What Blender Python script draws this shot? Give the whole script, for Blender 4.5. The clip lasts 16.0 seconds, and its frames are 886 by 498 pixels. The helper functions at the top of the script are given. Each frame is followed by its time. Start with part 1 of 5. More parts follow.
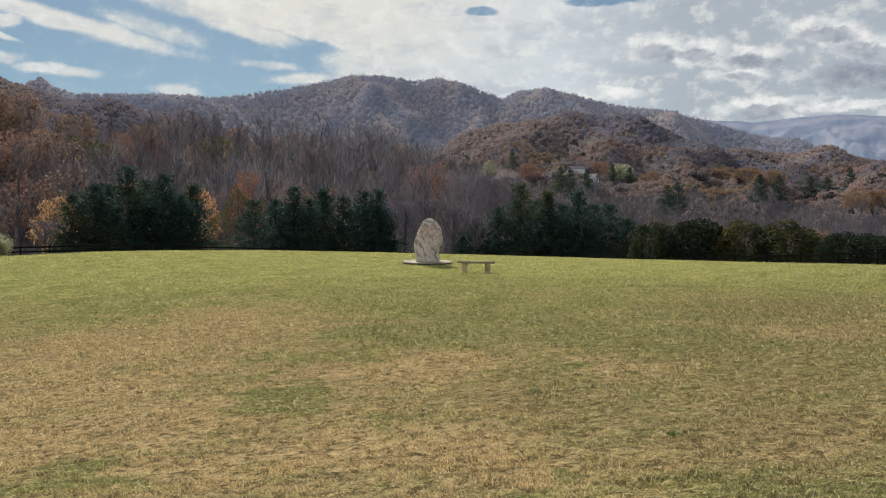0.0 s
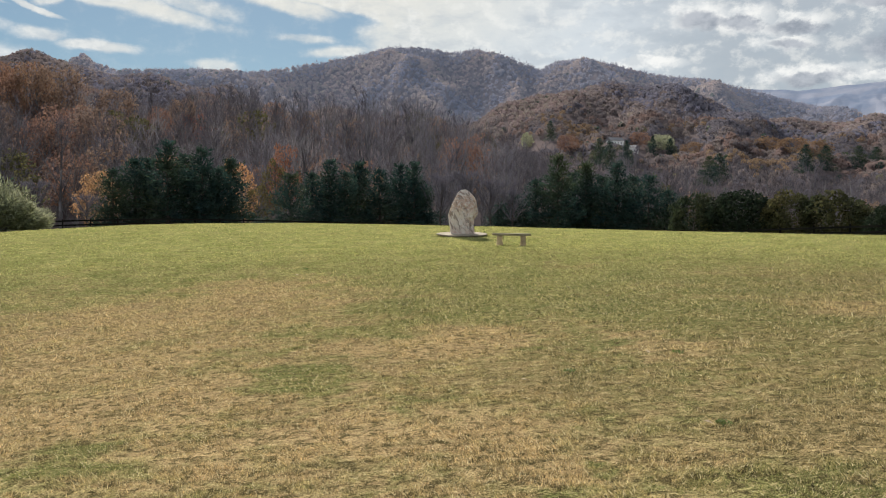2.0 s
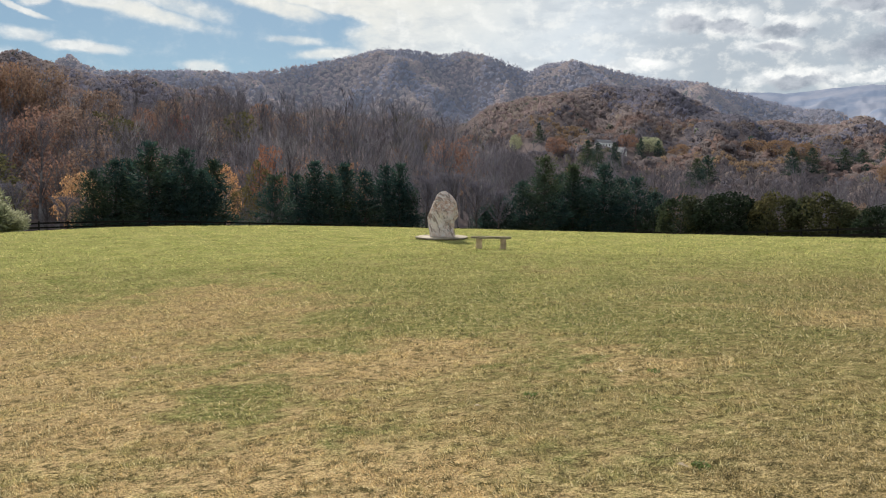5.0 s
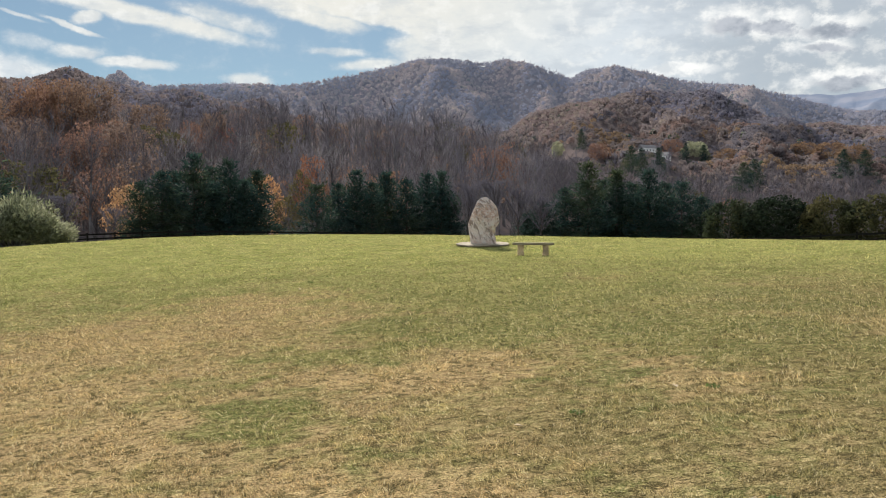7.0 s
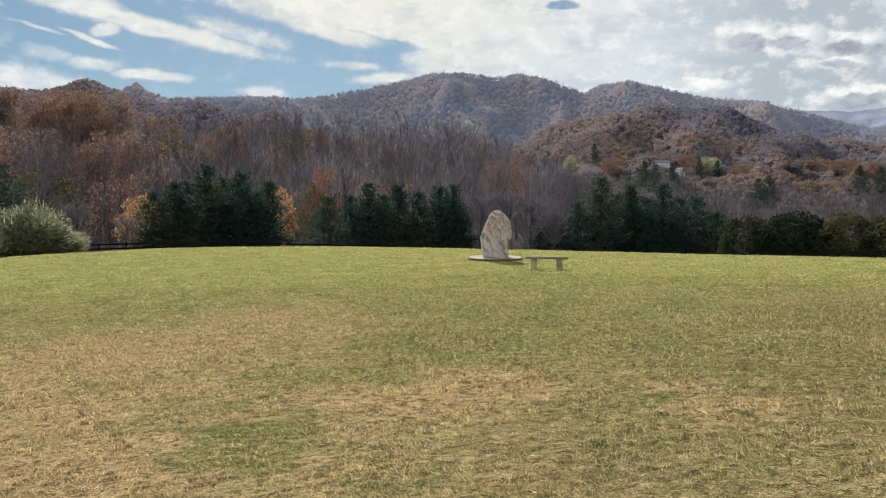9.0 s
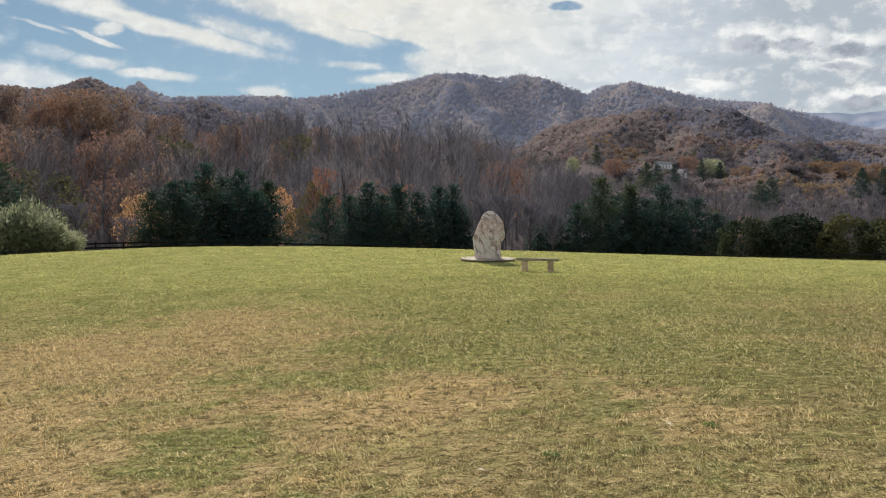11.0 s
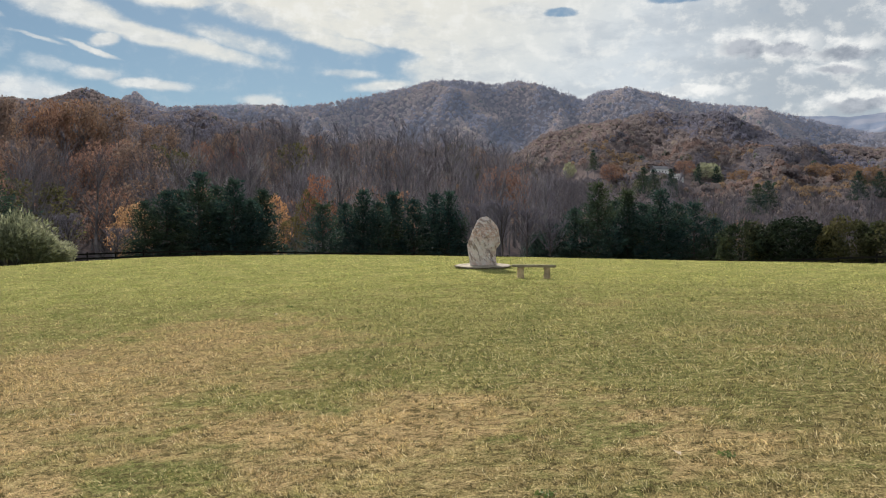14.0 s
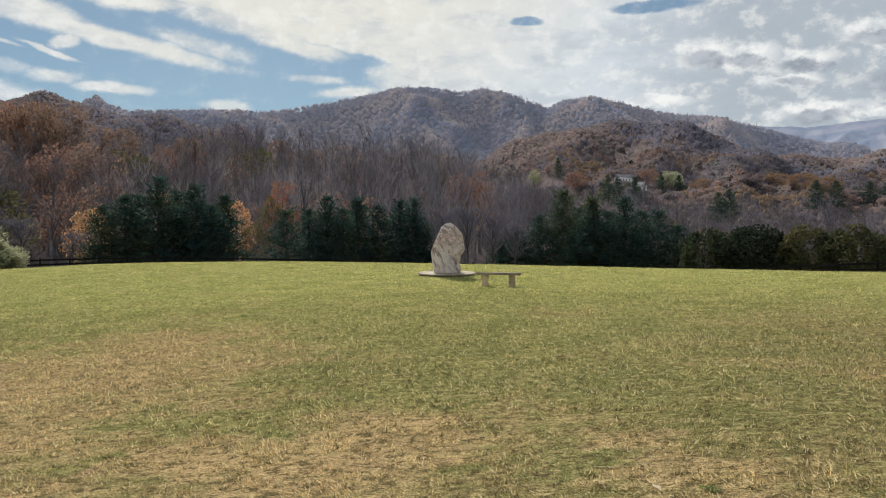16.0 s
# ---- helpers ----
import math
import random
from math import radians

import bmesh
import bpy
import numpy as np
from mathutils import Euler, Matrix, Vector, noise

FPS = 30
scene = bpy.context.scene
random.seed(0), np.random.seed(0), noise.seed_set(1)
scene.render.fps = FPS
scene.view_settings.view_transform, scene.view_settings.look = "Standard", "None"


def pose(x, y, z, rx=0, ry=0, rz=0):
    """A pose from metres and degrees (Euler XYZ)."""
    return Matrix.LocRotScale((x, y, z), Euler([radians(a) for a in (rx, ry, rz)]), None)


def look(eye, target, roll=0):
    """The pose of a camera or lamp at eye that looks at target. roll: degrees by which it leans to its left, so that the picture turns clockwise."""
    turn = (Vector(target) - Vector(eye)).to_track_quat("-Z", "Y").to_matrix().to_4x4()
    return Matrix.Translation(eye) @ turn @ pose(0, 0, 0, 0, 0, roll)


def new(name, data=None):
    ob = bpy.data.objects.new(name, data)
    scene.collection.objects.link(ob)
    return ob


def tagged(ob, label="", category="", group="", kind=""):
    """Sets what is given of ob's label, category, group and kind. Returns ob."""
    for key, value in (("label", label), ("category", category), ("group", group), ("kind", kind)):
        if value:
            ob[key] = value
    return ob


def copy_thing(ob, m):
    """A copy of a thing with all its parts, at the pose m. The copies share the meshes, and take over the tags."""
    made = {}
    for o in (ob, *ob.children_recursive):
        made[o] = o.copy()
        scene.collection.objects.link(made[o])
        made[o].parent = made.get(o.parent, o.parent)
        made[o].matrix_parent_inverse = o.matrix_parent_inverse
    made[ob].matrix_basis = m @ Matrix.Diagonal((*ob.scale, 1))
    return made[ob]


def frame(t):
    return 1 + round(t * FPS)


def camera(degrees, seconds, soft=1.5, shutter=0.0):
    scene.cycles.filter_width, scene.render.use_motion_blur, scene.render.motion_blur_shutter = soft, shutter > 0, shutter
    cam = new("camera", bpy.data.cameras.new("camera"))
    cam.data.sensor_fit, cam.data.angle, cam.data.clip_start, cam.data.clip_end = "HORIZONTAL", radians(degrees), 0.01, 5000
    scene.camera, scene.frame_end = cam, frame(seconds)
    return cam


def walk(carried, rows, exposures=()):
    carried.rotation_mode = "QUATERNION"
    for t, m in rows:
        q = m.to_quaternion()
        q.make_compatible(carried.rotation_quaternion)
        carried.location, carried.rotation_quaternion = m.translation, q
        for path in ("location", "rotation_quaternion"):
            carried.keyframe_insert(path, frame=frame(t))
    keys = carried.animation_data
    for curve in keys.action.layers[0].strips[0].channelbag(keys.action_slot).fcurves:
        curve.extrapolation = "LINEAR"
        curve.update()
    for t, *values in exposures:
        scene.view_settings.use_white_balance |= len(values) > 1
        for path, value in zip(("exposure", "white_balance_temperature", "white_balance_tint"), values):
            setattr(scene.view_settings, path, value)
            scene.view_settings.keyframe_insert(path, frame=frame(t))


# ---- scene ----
cam = camera(59.30, 16.0, soft=1.0)
PATH = [
    (0.0, pose(-0.086, -0.501, 1.631, 89.640, -0.371, -2.249)),
    (0.5, pose(-0.090, -0.390, 1.621, 89.053, -0.074, -2.035)),
    (1.0, pose(-0.071, -0.225, 1.600, 88.404, 0.061, -1.295)),
    (1.5, pose(0.000, 0.000, 1.600, 87.921, 0.000, -0.200)),
    (2.0, pose(0.048, 0.136, 1.590, 87.634, -0.201, 0.497)),
    (2.5, pose(0.137, 0.340, 1.557, 87.628, -0.472, 0.575)),
    (3.0, pose(0.252, 0.500, 1.608, 87.754, -0.661, 0.094)),
    (3.5, pose(0.423, 0.680, 1.613, 87.887, -0.706, -0.136)),
    (6.0, pose(0.491, 1.401, 1.584, 87.732, 0.547, 0.183)),
    (6.5, pose(0.519, 1.560, 1.560, 87.934, 0.528, 1.574)),
    (7.0, pose(0.530, 1.733, 1.551, 88.391, 0.385, 2.801)),
    (7.5, pose(0.480, 1.927, 1.519, 88.879, 0.419, 3.359)),
    (8.0, pose(0.410, 2.096, 1.518, 89.148, 0.446, 3.642)),
    (10.5, pose(0.840, 2.479, 1.544, 89.447, -0.958, 3.544)),
    (11.0, pose(0.914, 2.586, 1.546, 89.411, -0.424, 3.852)),
    (11.5, pose(1.016, 2.754, 1.547, 89.330, 0.141, 5.246)),
    (12.0, pose(1.100, 2.883, 1.542, 89.375, 0.517, 6.793)),
    (12.5, pose(1.109, 2.968, 1.543, 89.534, 0.604, 7.262)),
    (13.0, pose(1.055, 3.131, 1.547, 89.710, 0.510, 6.377)),
    (13.5, pose(1.009, 3.271, 1.547, 89.853, 0.384, 4.879)),
    (14.0, pose(1.018, 3.383, 1.549, 89.916, 0.159, 3.682)),
    (14.5, pose(1.098, 3.555, 1.545, 89.890, -0.019, 3.069)),
    (15.0, pose(1.140, 3.700, 1.544, 89.971, -0.157, 2.504)),
    (15.5, pose(1.113, 3.890, 1.529, 90.176, -0.091, 1.827)),
    (16.0, pose(1.080, 4.098, 1.557, 90.412, 0.024, 1.170)),
]
walk(cam, PATH, [(0.0, 0.20), (1.5, 0.26), (3.5, 0.42), (7.5, 0.42), (10.5, 0.34), (16.0, 0.28)])

# ---- sky and sun ----
SUN_AZ, SUN_EL = -14.0, 36.0
world = bpy.data.worlds.new("sky")
scene.world = world
world.use_nodes = True


class Nodes:
    """Short writing for a node tree."""

    def __init__(self, tree):
        self.tree = tree
        tree.nodes.clear()

    def add(self, kind, **settings):
        node = self.tree.nodes.new(kind)
        for key, value in settings.items():
            if key == "operation":
                node.operation = value
            elif key == "blend_type":
                node.blend_type = value
            elif key == "data_type":
                node.data_type = value
            elif key == "noise_dimensions":
                node.noise_dimensions = value
        return node

    def put(self, socket, value):
        if isinstance(value, bpy.types.NodeSocket):
            self.tree.links.new(value, socket)
        elif value is not None:
            socket.default_value = value

    def math(self, operation, a, b=None, c=None):
        node = self.add("ShaderNodeMath", operation=operation)
        for n, v in enumerate((a, b, c)):
            self.put(node.inputs[n], v)
        return node.outputs[0]

    def vec(self, operation, a, b=None):
        node = self.add("ShaderNodeVectorMath", operation=operation)
        self.put(node.inputs[0], a)
        if operation == "SCALE":
            self.put(node.inputs["Scale"], b)
        else:
            self.put(node.inputs[1], b)
        return node.outputs[0]

    def xyz(self, x, y, z):
        node = self.add("ShaderNodeCombineXYZ")
        for n, v in enumerate((x, y, z)):
            self.put(node.inputs[n], v)
        return node.outputs[0]

    def split(self, v):
        node = self.add("ShaderNodeSeparateXYZ")
        self.put(node.inputs[0], v)
        return node.outputs

    def noise(self, where, scale, detail=4.0, rough=0.55, distort=0.0):
        node = self.add("ShaderNodeTexNoise")
        self.put(node.inputs["Vector"], where)
        node.inputs["Scale"].default_value = scale
        node.inputs["Detail"].default_value = detail
        node.inputs["Roughness"].default_value = rough
        node.inputs["Distortion"].default_value = distort
        return node.outputs[0]

    def ramp(self, value, low, high, to_low=0.0, to_high=1.0):
        node = self.add("ShaderNodeMapRange")
        node.interpolation_type = "SMOOTHSTEP"
        for n, v in enumerate((value, low, high, to_low, to_high)):
            self.put(node.inputs[n], v)
        return node.outputs[0]

    def mix(self, fac, a, b, blend="MIX"):
        node = self.add("ShaderNodeMix", data_type="RGBA")
        node.blend_type = blend
        self.put(node.inputs[0], fac)
        self.put(node.inputs[6], a)
        self.put(node.inputs[7], b)
        return node.outputs[2]


def rgb(r, g, b):
    return (r, g, b, 1.0)


# clouds in the open part of the sky: azimuth, elevation, half length, half thickness, tilt (degrees), strength
WISPS = """-25.5 14.6 11 .75 -10 1 / -30 15.9 6 .9 -12 1 / -34.8 15.1 1.9 .3 -17 .9 / -31.4 13.6 1.9 .2 -11 .7 / -28 13.2 2 .25 -15 .9 / -27 13.9 1.1 .5 20 1
-35.5 12.4 2.6 .7 0 .55 / -30.8 12 2.1 .55 -9 .5 / -27.8 11.6 2 .5 0 .8 / -24.2 11.15 3 .42 0 1 / -34 10.2 6.5 1.1 0 .95 / -16.8 10.4 2 .6 0 .8 / -22.5 16.9 5 .6 0 .8
-18.5 14.4 4 .8 -11 .55 / -14.5 16 7.5 1.2 -8 .85 / -11.4 14.7 4 .8 -8 .85 / -10.6 12.5 2.4 .35 0 .6 / -8 11.8 3 .5 5 .8 / -38 13.8 3 .5 -10 .7"""
GAPS = "-7.8 13.8 3.2 .65 -4 / 5 16.6 1.7 .4 0 / -11.5 13.4 3.5 .4 -5 / 14 17.2 4 .5 3"
HEAPS = "17.6 13.7 2.6 1.1 -5 / 20 13.3 2.6 1.0 0 / 23.4 12.8 2.6 .8 5 / 22.8 11.6 2.4 .6 0 / 28 14.1 3 .9 -8 / 30.8 12.8 3.2 1 -12 / 24.6 9.5 4 .65 0 / 29.5 9.2 4 .4 0 / 14 10.8 3 .5 0 / 36 14 3 1 0"
BASES = "17.6 13.35 1.9 .75 -8 / 20.1 13.0 1.9 .5 -10 / 23.6 12.5 2.1 .5 -5 / 23.4 11.45 1.8 .42 -5 / 28.4 13.7 2.4 .6 -8 / 31 12.3 2.6 .6 -12 / 24.6 9.2 2.4 .45 0 / 30.5 10.9 3.6 1 0 / 36 13.5 3 .7 0"


def make_sky():
    n = Nodes(world.node_tree)
    sky = n.add("ShaderNodeTexSky")
    sky.sky_type = "NISHITA"
    sky.sun_disc = False
    sky.sun_elevation, sky.sun_rotation = radians(SUN_EL), radians(SUN_AZ)
    sky.air_density, sky.dust_density, sky.ozone_density = 1.0, 0.3, 2.0
    blue = n.mix(1.0, n.vec("SCALE", sky.outputs[0], 0.048), rgb(0.86, 1.0, 1.0), "MULTIPLY")
    blue = n.mix(0.08, blue, rgb(0.40, 0.47, 0.53))
    way = n.add("ShaderNodeTexCoord").outputs["Generated"]
    x, y, z = n.split(way)
    up = n.math("MAXIMUM", z, 0.0)
    az = n.math("DEGREES", n.math("ARCTAN2", x, y))
    el = n.math("DEGREES", n.math("ARCSINE", z))
    raw = n.xyz(az, el, 0.0)

    def tangle(scale, amount, stretch, off=0.0):
        node = n.add("ShaderNodeTexNoise")
        n.put(node.inputs["Vector"], n.xyz(n.math("MULTIPLY", az, stretch), n.math("ADD", el, off), off))
        node.inputs["Scale"].default_value, node.inputs["Detail"].default_value, node.inputs["Roughness"].default_value = scale, 8.0, 0.62
        return n.vec("MULTIPLY", n.vec("SUBTRACT", node.outputs["Color"], (0.5, 0.5, 0.5)), amount), node.outputs[0]

    soft_warp, soft_noise = tangle(0.42, (2.8, 1.1, 0.0), 0.45)
    curl_warp, curl_noise = tangle(0.75, (2.6, 1.9, 0.0), 0.75, 40.0)
    thin_at, heap_at = n.vec("ADD", raw, soft_warp), n.vec("ADD", raw, curl_warp)

    def blobs(text, at_point, outer, inner):
        whole = None
        for row in text.replace("\n", "/").split("/"):
            cx, cy, length, thick, tilt, *strength = (float(v) for v in row.split())
            node = n.add("ShaderNodeMapping")
            node.vector_type = "TEXTURE"
            n.put(node.inputs["Vector"], at_point)
            node.inputs["Location"].default_value = (cx, cy, 0)
            node.inputs["Rotation"].default_value = (0, 0, radians(tilt))
            node.inputs["Scale"].default_value = (length, thick, 1)
            far = n.add("ShaderNodeVectorMath", operation="LENGTH")
            n.put(far.inputs[0], node.outputs[0])
            one = n.ramp(far.outputs["Value"], outer, inner, 0.0, strength[0] if strength else 1.0)
            whole = one if whole is None else n.math("MAXIMUM", whole, one)
        return whole

    # the closed sheet begins right of a slanting edge
    tx, ty, _ = n.split(thin_at)
    edge = n.math("ADD", tx, n.math("MULTIPLY", n.math("MAXIMUM", n.math("SUBTRACT", ty, 14.0), 0.0), 4.5))
    sheet = n.ramp(edge, -8.0, -4.2)
    sheet = n.math("MULTIPLY", sheet, n.ramp(blobs(GAPS, thin_at, 1.2, 0.4), 0.0, 1.0, 1.0, 0.12))
    cover = n.math("MAXIMUM", sheet, blobs(WISPS, thin_at, 1.2, 0.35))
    # overhead and behind the sky goes on, half covered
    far = n.math("ADD", up, 0.10)
    deck = n.xyz(n.math("DIVIDE", x, far), n.math("DIVIDE", y, far), 0.0)
    over = n.noise(deck, 0.8, 6.0, 0.55, 0.4)
    away = n.math("MAXIMUM", n.ramp(el, 19.0, 27.0), n.ramp(n.math("ABSOLUTE", az), 40.0, 55.0))
    cover = n.mix(away, cover, n.ramp(over, 0.36, 0.60))
    ragged = n.math("MULTIPLY", n.math("SUBTRACT", curl_noise, 0.5), 1.2)
    cover = n.ramp(n.math("ADD", cover, n.math("MULTIPLY", ragged, n.math("SUBTRACT", 1.0, away))), -0.05, 1.0)
    heap = n.math("MULTIPLY", blobs(HEAPS, heap_at, 1.15, 0.55), n.math("SUBTRACT", 1.0, away))
    base = n.math("MULTIPLY", blobs(BASES, heap_at, 1.15, 0.45), n.math("SUBTRACT", 1.0, away))
    # the sheet is creamy towards the sun, greyer away from it, with darker folds
    sun_way = (math.sin(radians(SUN_AZ)) * math.cos(radians(SUN_EL)), math.cos(radians(SUN_AZ)) * math.cos(radians(SUN_EL)), math.sin(radians(SUN_EL)))
    near = n.add("ShaderNodeVectorMath", operation="DOT_PRODUCT")
    n.put(near.inputs[0], way)
    near.inputs[1].default_value = sun_way
    glow = n.ramp(near.outputs["Value"], 0.84, 0.955)
    white = n.mix(glow, rgb(0.58, 0.62, 0.65), rgb(0.70, 0.68, 0.61))
    # sky behind the camera, out of view, brightened to fill camera-facing fronts
    white = n.mix(n.ramp(near.outputs["Value"], 0.35, -0.4), white, rgb(2.3, 2.3, 2.35))
    folds = n.noise(n.xyz(n.math("MULTIPLY", tx, 0.35), ty, 9.0), 0.55, 5.0, 0.6)
    white = n.mix(n.math("MULTIPLY", n.ramp(folds, 0.44, 0.66), 0.55), white, rgb(0.42, 0.46, 0.50))
    white = n.mix(n.math("MULTIPLY", n.ramp(az, 10.0, 20.0), 0.85), white, rgb(0.35, 0.39, 0.43))
    white = n.mix(n.math("MULTIPLY", n.ramp(curl_noise, 0.48, 0.66), n.math("MULTIPLY", n.math("SUBTRACT", 1.0, away), 0.5)), white, rgb(0.80, 0.79, 0.75))
    # thin cloud round the sun scatters its light
    col = n.mix(n.math("MULTIPLY", cover, 0.90), blue, white)
    col = n.mix(n.ramp(near.outputs["Value"], 0.955, 1.0), col, rgb(5.0, 4.7, 4.1))
    col = n.mix(n.math("MULTIPLY", heap, 0.8), col, n.mix(n.ramp(curl_noise, 0.35, 0.6), rgb(0.55, 0.58, 0.60), rgb(0.80, 0.80, 0.78)))
    col = n.mix(n.math("MULTIPLY", base, 0.85), col, n.mix(n.ramp(curl_noise, 0.3, 0.62), rgb(0.20, 0.23, 0.28), rgb(0.36, 0.39, 0.44)))
    out = n.add("ShaderNodeBackground")
    n.put(out.inputs[0], col)
    out.inputs[1].default_value = 1.0
    end = n.add("ShaderNodeOutputWorld")
    n.put(end.inputs[0], out.outputs[0])


make_sky()
sun = new("sun", bpy.data.lights.new("sun", "SUN"))
sun.data.energy, sun.data.angle, sun.data.color = 4.7, radians(6.0), (1.0, 0.92, 0.80)
sun.matrix_world = look((math.sin(radians(SUN_AZ)) * 60, math.cos(radians(SUN_AZ)) * 60, math.tan(radians(SUN_EL)) * 60), (0, 0, 0))

# ---- lie of the land ----
EYE = 1.6


def table(text):
    """Pairs of 'azimuth:value' as two arrays."""
    pairs = [p.split(":") for p in text.split()]
    return np.array([float(a) for a, _ in pairs]), np.array([float(b) for _, b in pairs])


CREST = table("-60:-3 -37:-2.0 -34:-1.6 -30.8:-1.22 -27:-.96 -22:-.67 -17:-.56 -13:-.54 -9:-.54 -2.5:-.64 6:-.8 13:-.95 19:-1.05 26:-1.16 32:-1.21 60:-1.5")
FENCE_TOP = table("-60:-1.6 -36:-.72 -31:-.55 -27:-.30 -20.7:-.13 -13:-.25 -5:-.42 7:-.76 19:-.84 26:-.5 32:-.22 60:-.2")
FENCE_R = table("-60:70 -34:78 -20:82 0:82 13:78 20:70 26:62 32:56 60:50")
WOOD = table("-60:5 -37:5.4 -33:5.4 -28:4.4 -23:3.9 -17:5.2 -14:5.2 -8:4.5 -3:4.7 2:3.0 6:1.7 10:.6 15:-.3 20:-.9 32:-1.1 60:-1")
RISE = table("-60:5 -37:6.2 -28:6.2 -17:6.2 -8:5.4 -3:5.0 2:4.8 6:4.7 10:4.7 15:4.6 20:4.2 25:3.8 32:3.4 60:3")
MID = table("-60:7 -40:7.8 -37:7.9 -32:8.3 -28.7:8.8 -26.5:8.85 -24.6:8.6 -22:8.3 -18:7.6 -15:7.0 -10:6.4 -3:5.7 2:5.9 6.5:7.6 11.7:8.5 15.4:7.9 21:5.8 26:5.2 29:4.7 34:4.0 60:4")
HIGH = table("-60:7 -40:8.2 -30:8.9 -25:9.2 -18:9.6 -14.8:9.55 -12.7:9.85 -9.8:10.4 -6.5:11.1 -4.4:11.6 -2.3:11.7 .1:11.35 1.8:11.5 3.4:11.3 5:10.7 6.5:10.1 7.7:10.6 "
             "9.6:10.7 11.5:10.35 13.3:9.85 15.5:9.3 18.4:8.85 20.5:8.3 22.6:7.6 26.3:6.2 29:5.3 34:4.4 60:4")
FAR = table("-60:5 10:6 17:7.4 20.9:8.75 23.8:8.4 26.3:8.55 29:8.65 31.8:8.3 36:8.4 42:7.6 60:5")


def at(tab, az):
    return np.interp(az, tab[0], tab[1])


def lawn_near(x, y):
    mid = np.interp(y, [-40, 0, 5, 10, 15, 20, 25, 29.3, 35, 45, 60], [-.1, -.16, -.18, -.17, -.08, .09, .32, .5, .82, 1.05, 1.1])
    left = np.interp(y, [0, 20, 35], [.075, .07, .03])
    right = np.interp(y, [0, 10, 20, 30, 40], [.075, .06, .02, -.005, -.015])
    slope = np.where(x < 0, left, right)
    return mid + slope * 14 * np.tanh(x / 14)


KNOTS = [30, 52, 80, 112, 150, 300, 700, 1500, 1800, 5000]


def land(x, y):
    """Height of the ground at x, y (arrays)."""
    x, y = np.asarray(x, float), np.asarray(y, float)
    r = np.hypot(x, y)
    az = np.clip(np.degrees(np.arctan2(x, y)), -60, 60)
    zf = lambda el, rad: EYE + rad * np.tan(np.radians(el))
    rf = at(FENCE_R, az)
    rc = rf * 0.62
    a30 = np.radians(az)
    near_r = np.minimum(30.0, rc * 0.8)
    rad = [near_r, rc, rf, rf + 30, rf + 66] + [np.full_like(az, k) for k in KNOTS[5:]]
    hgt = [lawn_near(near_r * np.sin(a30), near_r * np.cos(a30)), zf(at(CREST, az), rc), zf(at(FENCE_TOP, az), rf) - 1.3]
    low = np.interp(az, [-60, -20, 0, 20, 60], [-4.5, -4.0, -4.5, -6, -7])
    hgt += [hgt[2] * 0.3 + low * 0.45, low]
    hgt += [zf(at(WOOD, az), 300), zf(at(RISE, az), 700), zf(at(MID, az) + 0.3, 1500), zf(at(MID, az) - 2.5, 1800), zf(2.5, 5000) + 0 * az]
    rad, hgt = np.array(rad), np.array(hgt)
    d = np.diff(hgt, axis=0) / np.diff(rad, axis=0)
    m = np.zeros_like(hgt)
    same = d[1:] * d[:-1] > 0
    m[1:-1] = np.where(same, 2 * d[1:] * d[:-1] / np.where(same, d[1:] + d[:-1], 1), 0)
    m[0], m[-1] = d[0], d[-1]
    z = np.array(hgt[0])
    for k in range(len(rad) - 1):
        w = rad[k + 1] - rad[k]
        t = np.clip((r - rad[k]) / w, 0, 1)
        seg = (2 * t**3 - 3 * t**2 + 1) * hgt[k] + (t**3 - 2 * t**2 + t) * w * m[k] + (3 * t**2 - 2 * t**3) * hgt[k + 1] + (t**3 - t**2) * w * m[k + 1]
        z = np.where(r >= rad[k], seg, z)
    near = lawn_near(x, y)
    t = np.clip((r - 0.75 * near_r) / (0.25 * near_r), 0, 1)
    t = t * t * (3 - 2 * t)
    z = near * (1 - t) + z * t
    # spurs and hollows on the hillsides, dips in the lawn
    th = np.radians(az)
    rough = np.clip((r - 420) / 400, 0, 1) * np.clip((1480 - r) / 350, 0, 1)
    z = z + rough * (9 * np.sin(th * 31 + r * 0.004) + 7 * np.sin(th * 57 - r * 0.007) + 4 * np.sin(th * 90 + r * 0.012))
    # the lawn is levelled round the slab
    pad = np.exp(-((x - 0.6) ** 2 + (y - 34.6) ** 2) / 5.0)
    z = z + (0.785 + 0.06 * (y - 35.0) - z) * pad
    z = z + 0.012 * np.sin(x * 0.9 + 0.4 * y) * np.sin(y * 0.7) * (r < 60)
    return z


def ground_z(x, y):
    return float(land(np.array([x]), np.array([y]))[0])


# ---- materials ----
def material(name, rough=0.9, spec=0.3):
    mat = bpy.data.materials.new(name)
    mat.use_nodes = True
    n = Nodes(mat.node_tree)
    shader = n.add("ShaderNodeBsdfPrincipled")
    shader.inputs["Roughness"].default_value = rough
    shader.inputs["Specular IOR Level"].default_value = spec
    out = n.add("ShaderNodeOutputMaterial")
    n.put(out.inputs[0], shader.outputs[0])
    return mat, n, shader


def where(n):
    return n.add("ShaderNodeNewGeometry").outputs["Position"]


def bump(n, shader, height, strength, distance):
    node = n.add("ShaderNodeBump")
    node.inputs["Strength"].default_value = strength
    node.inputs["Distance"].default_value = distance
    n.put(node.inputs["Height"], height)
    n.put(shader.inputs["Normal"], node.outputs[0])


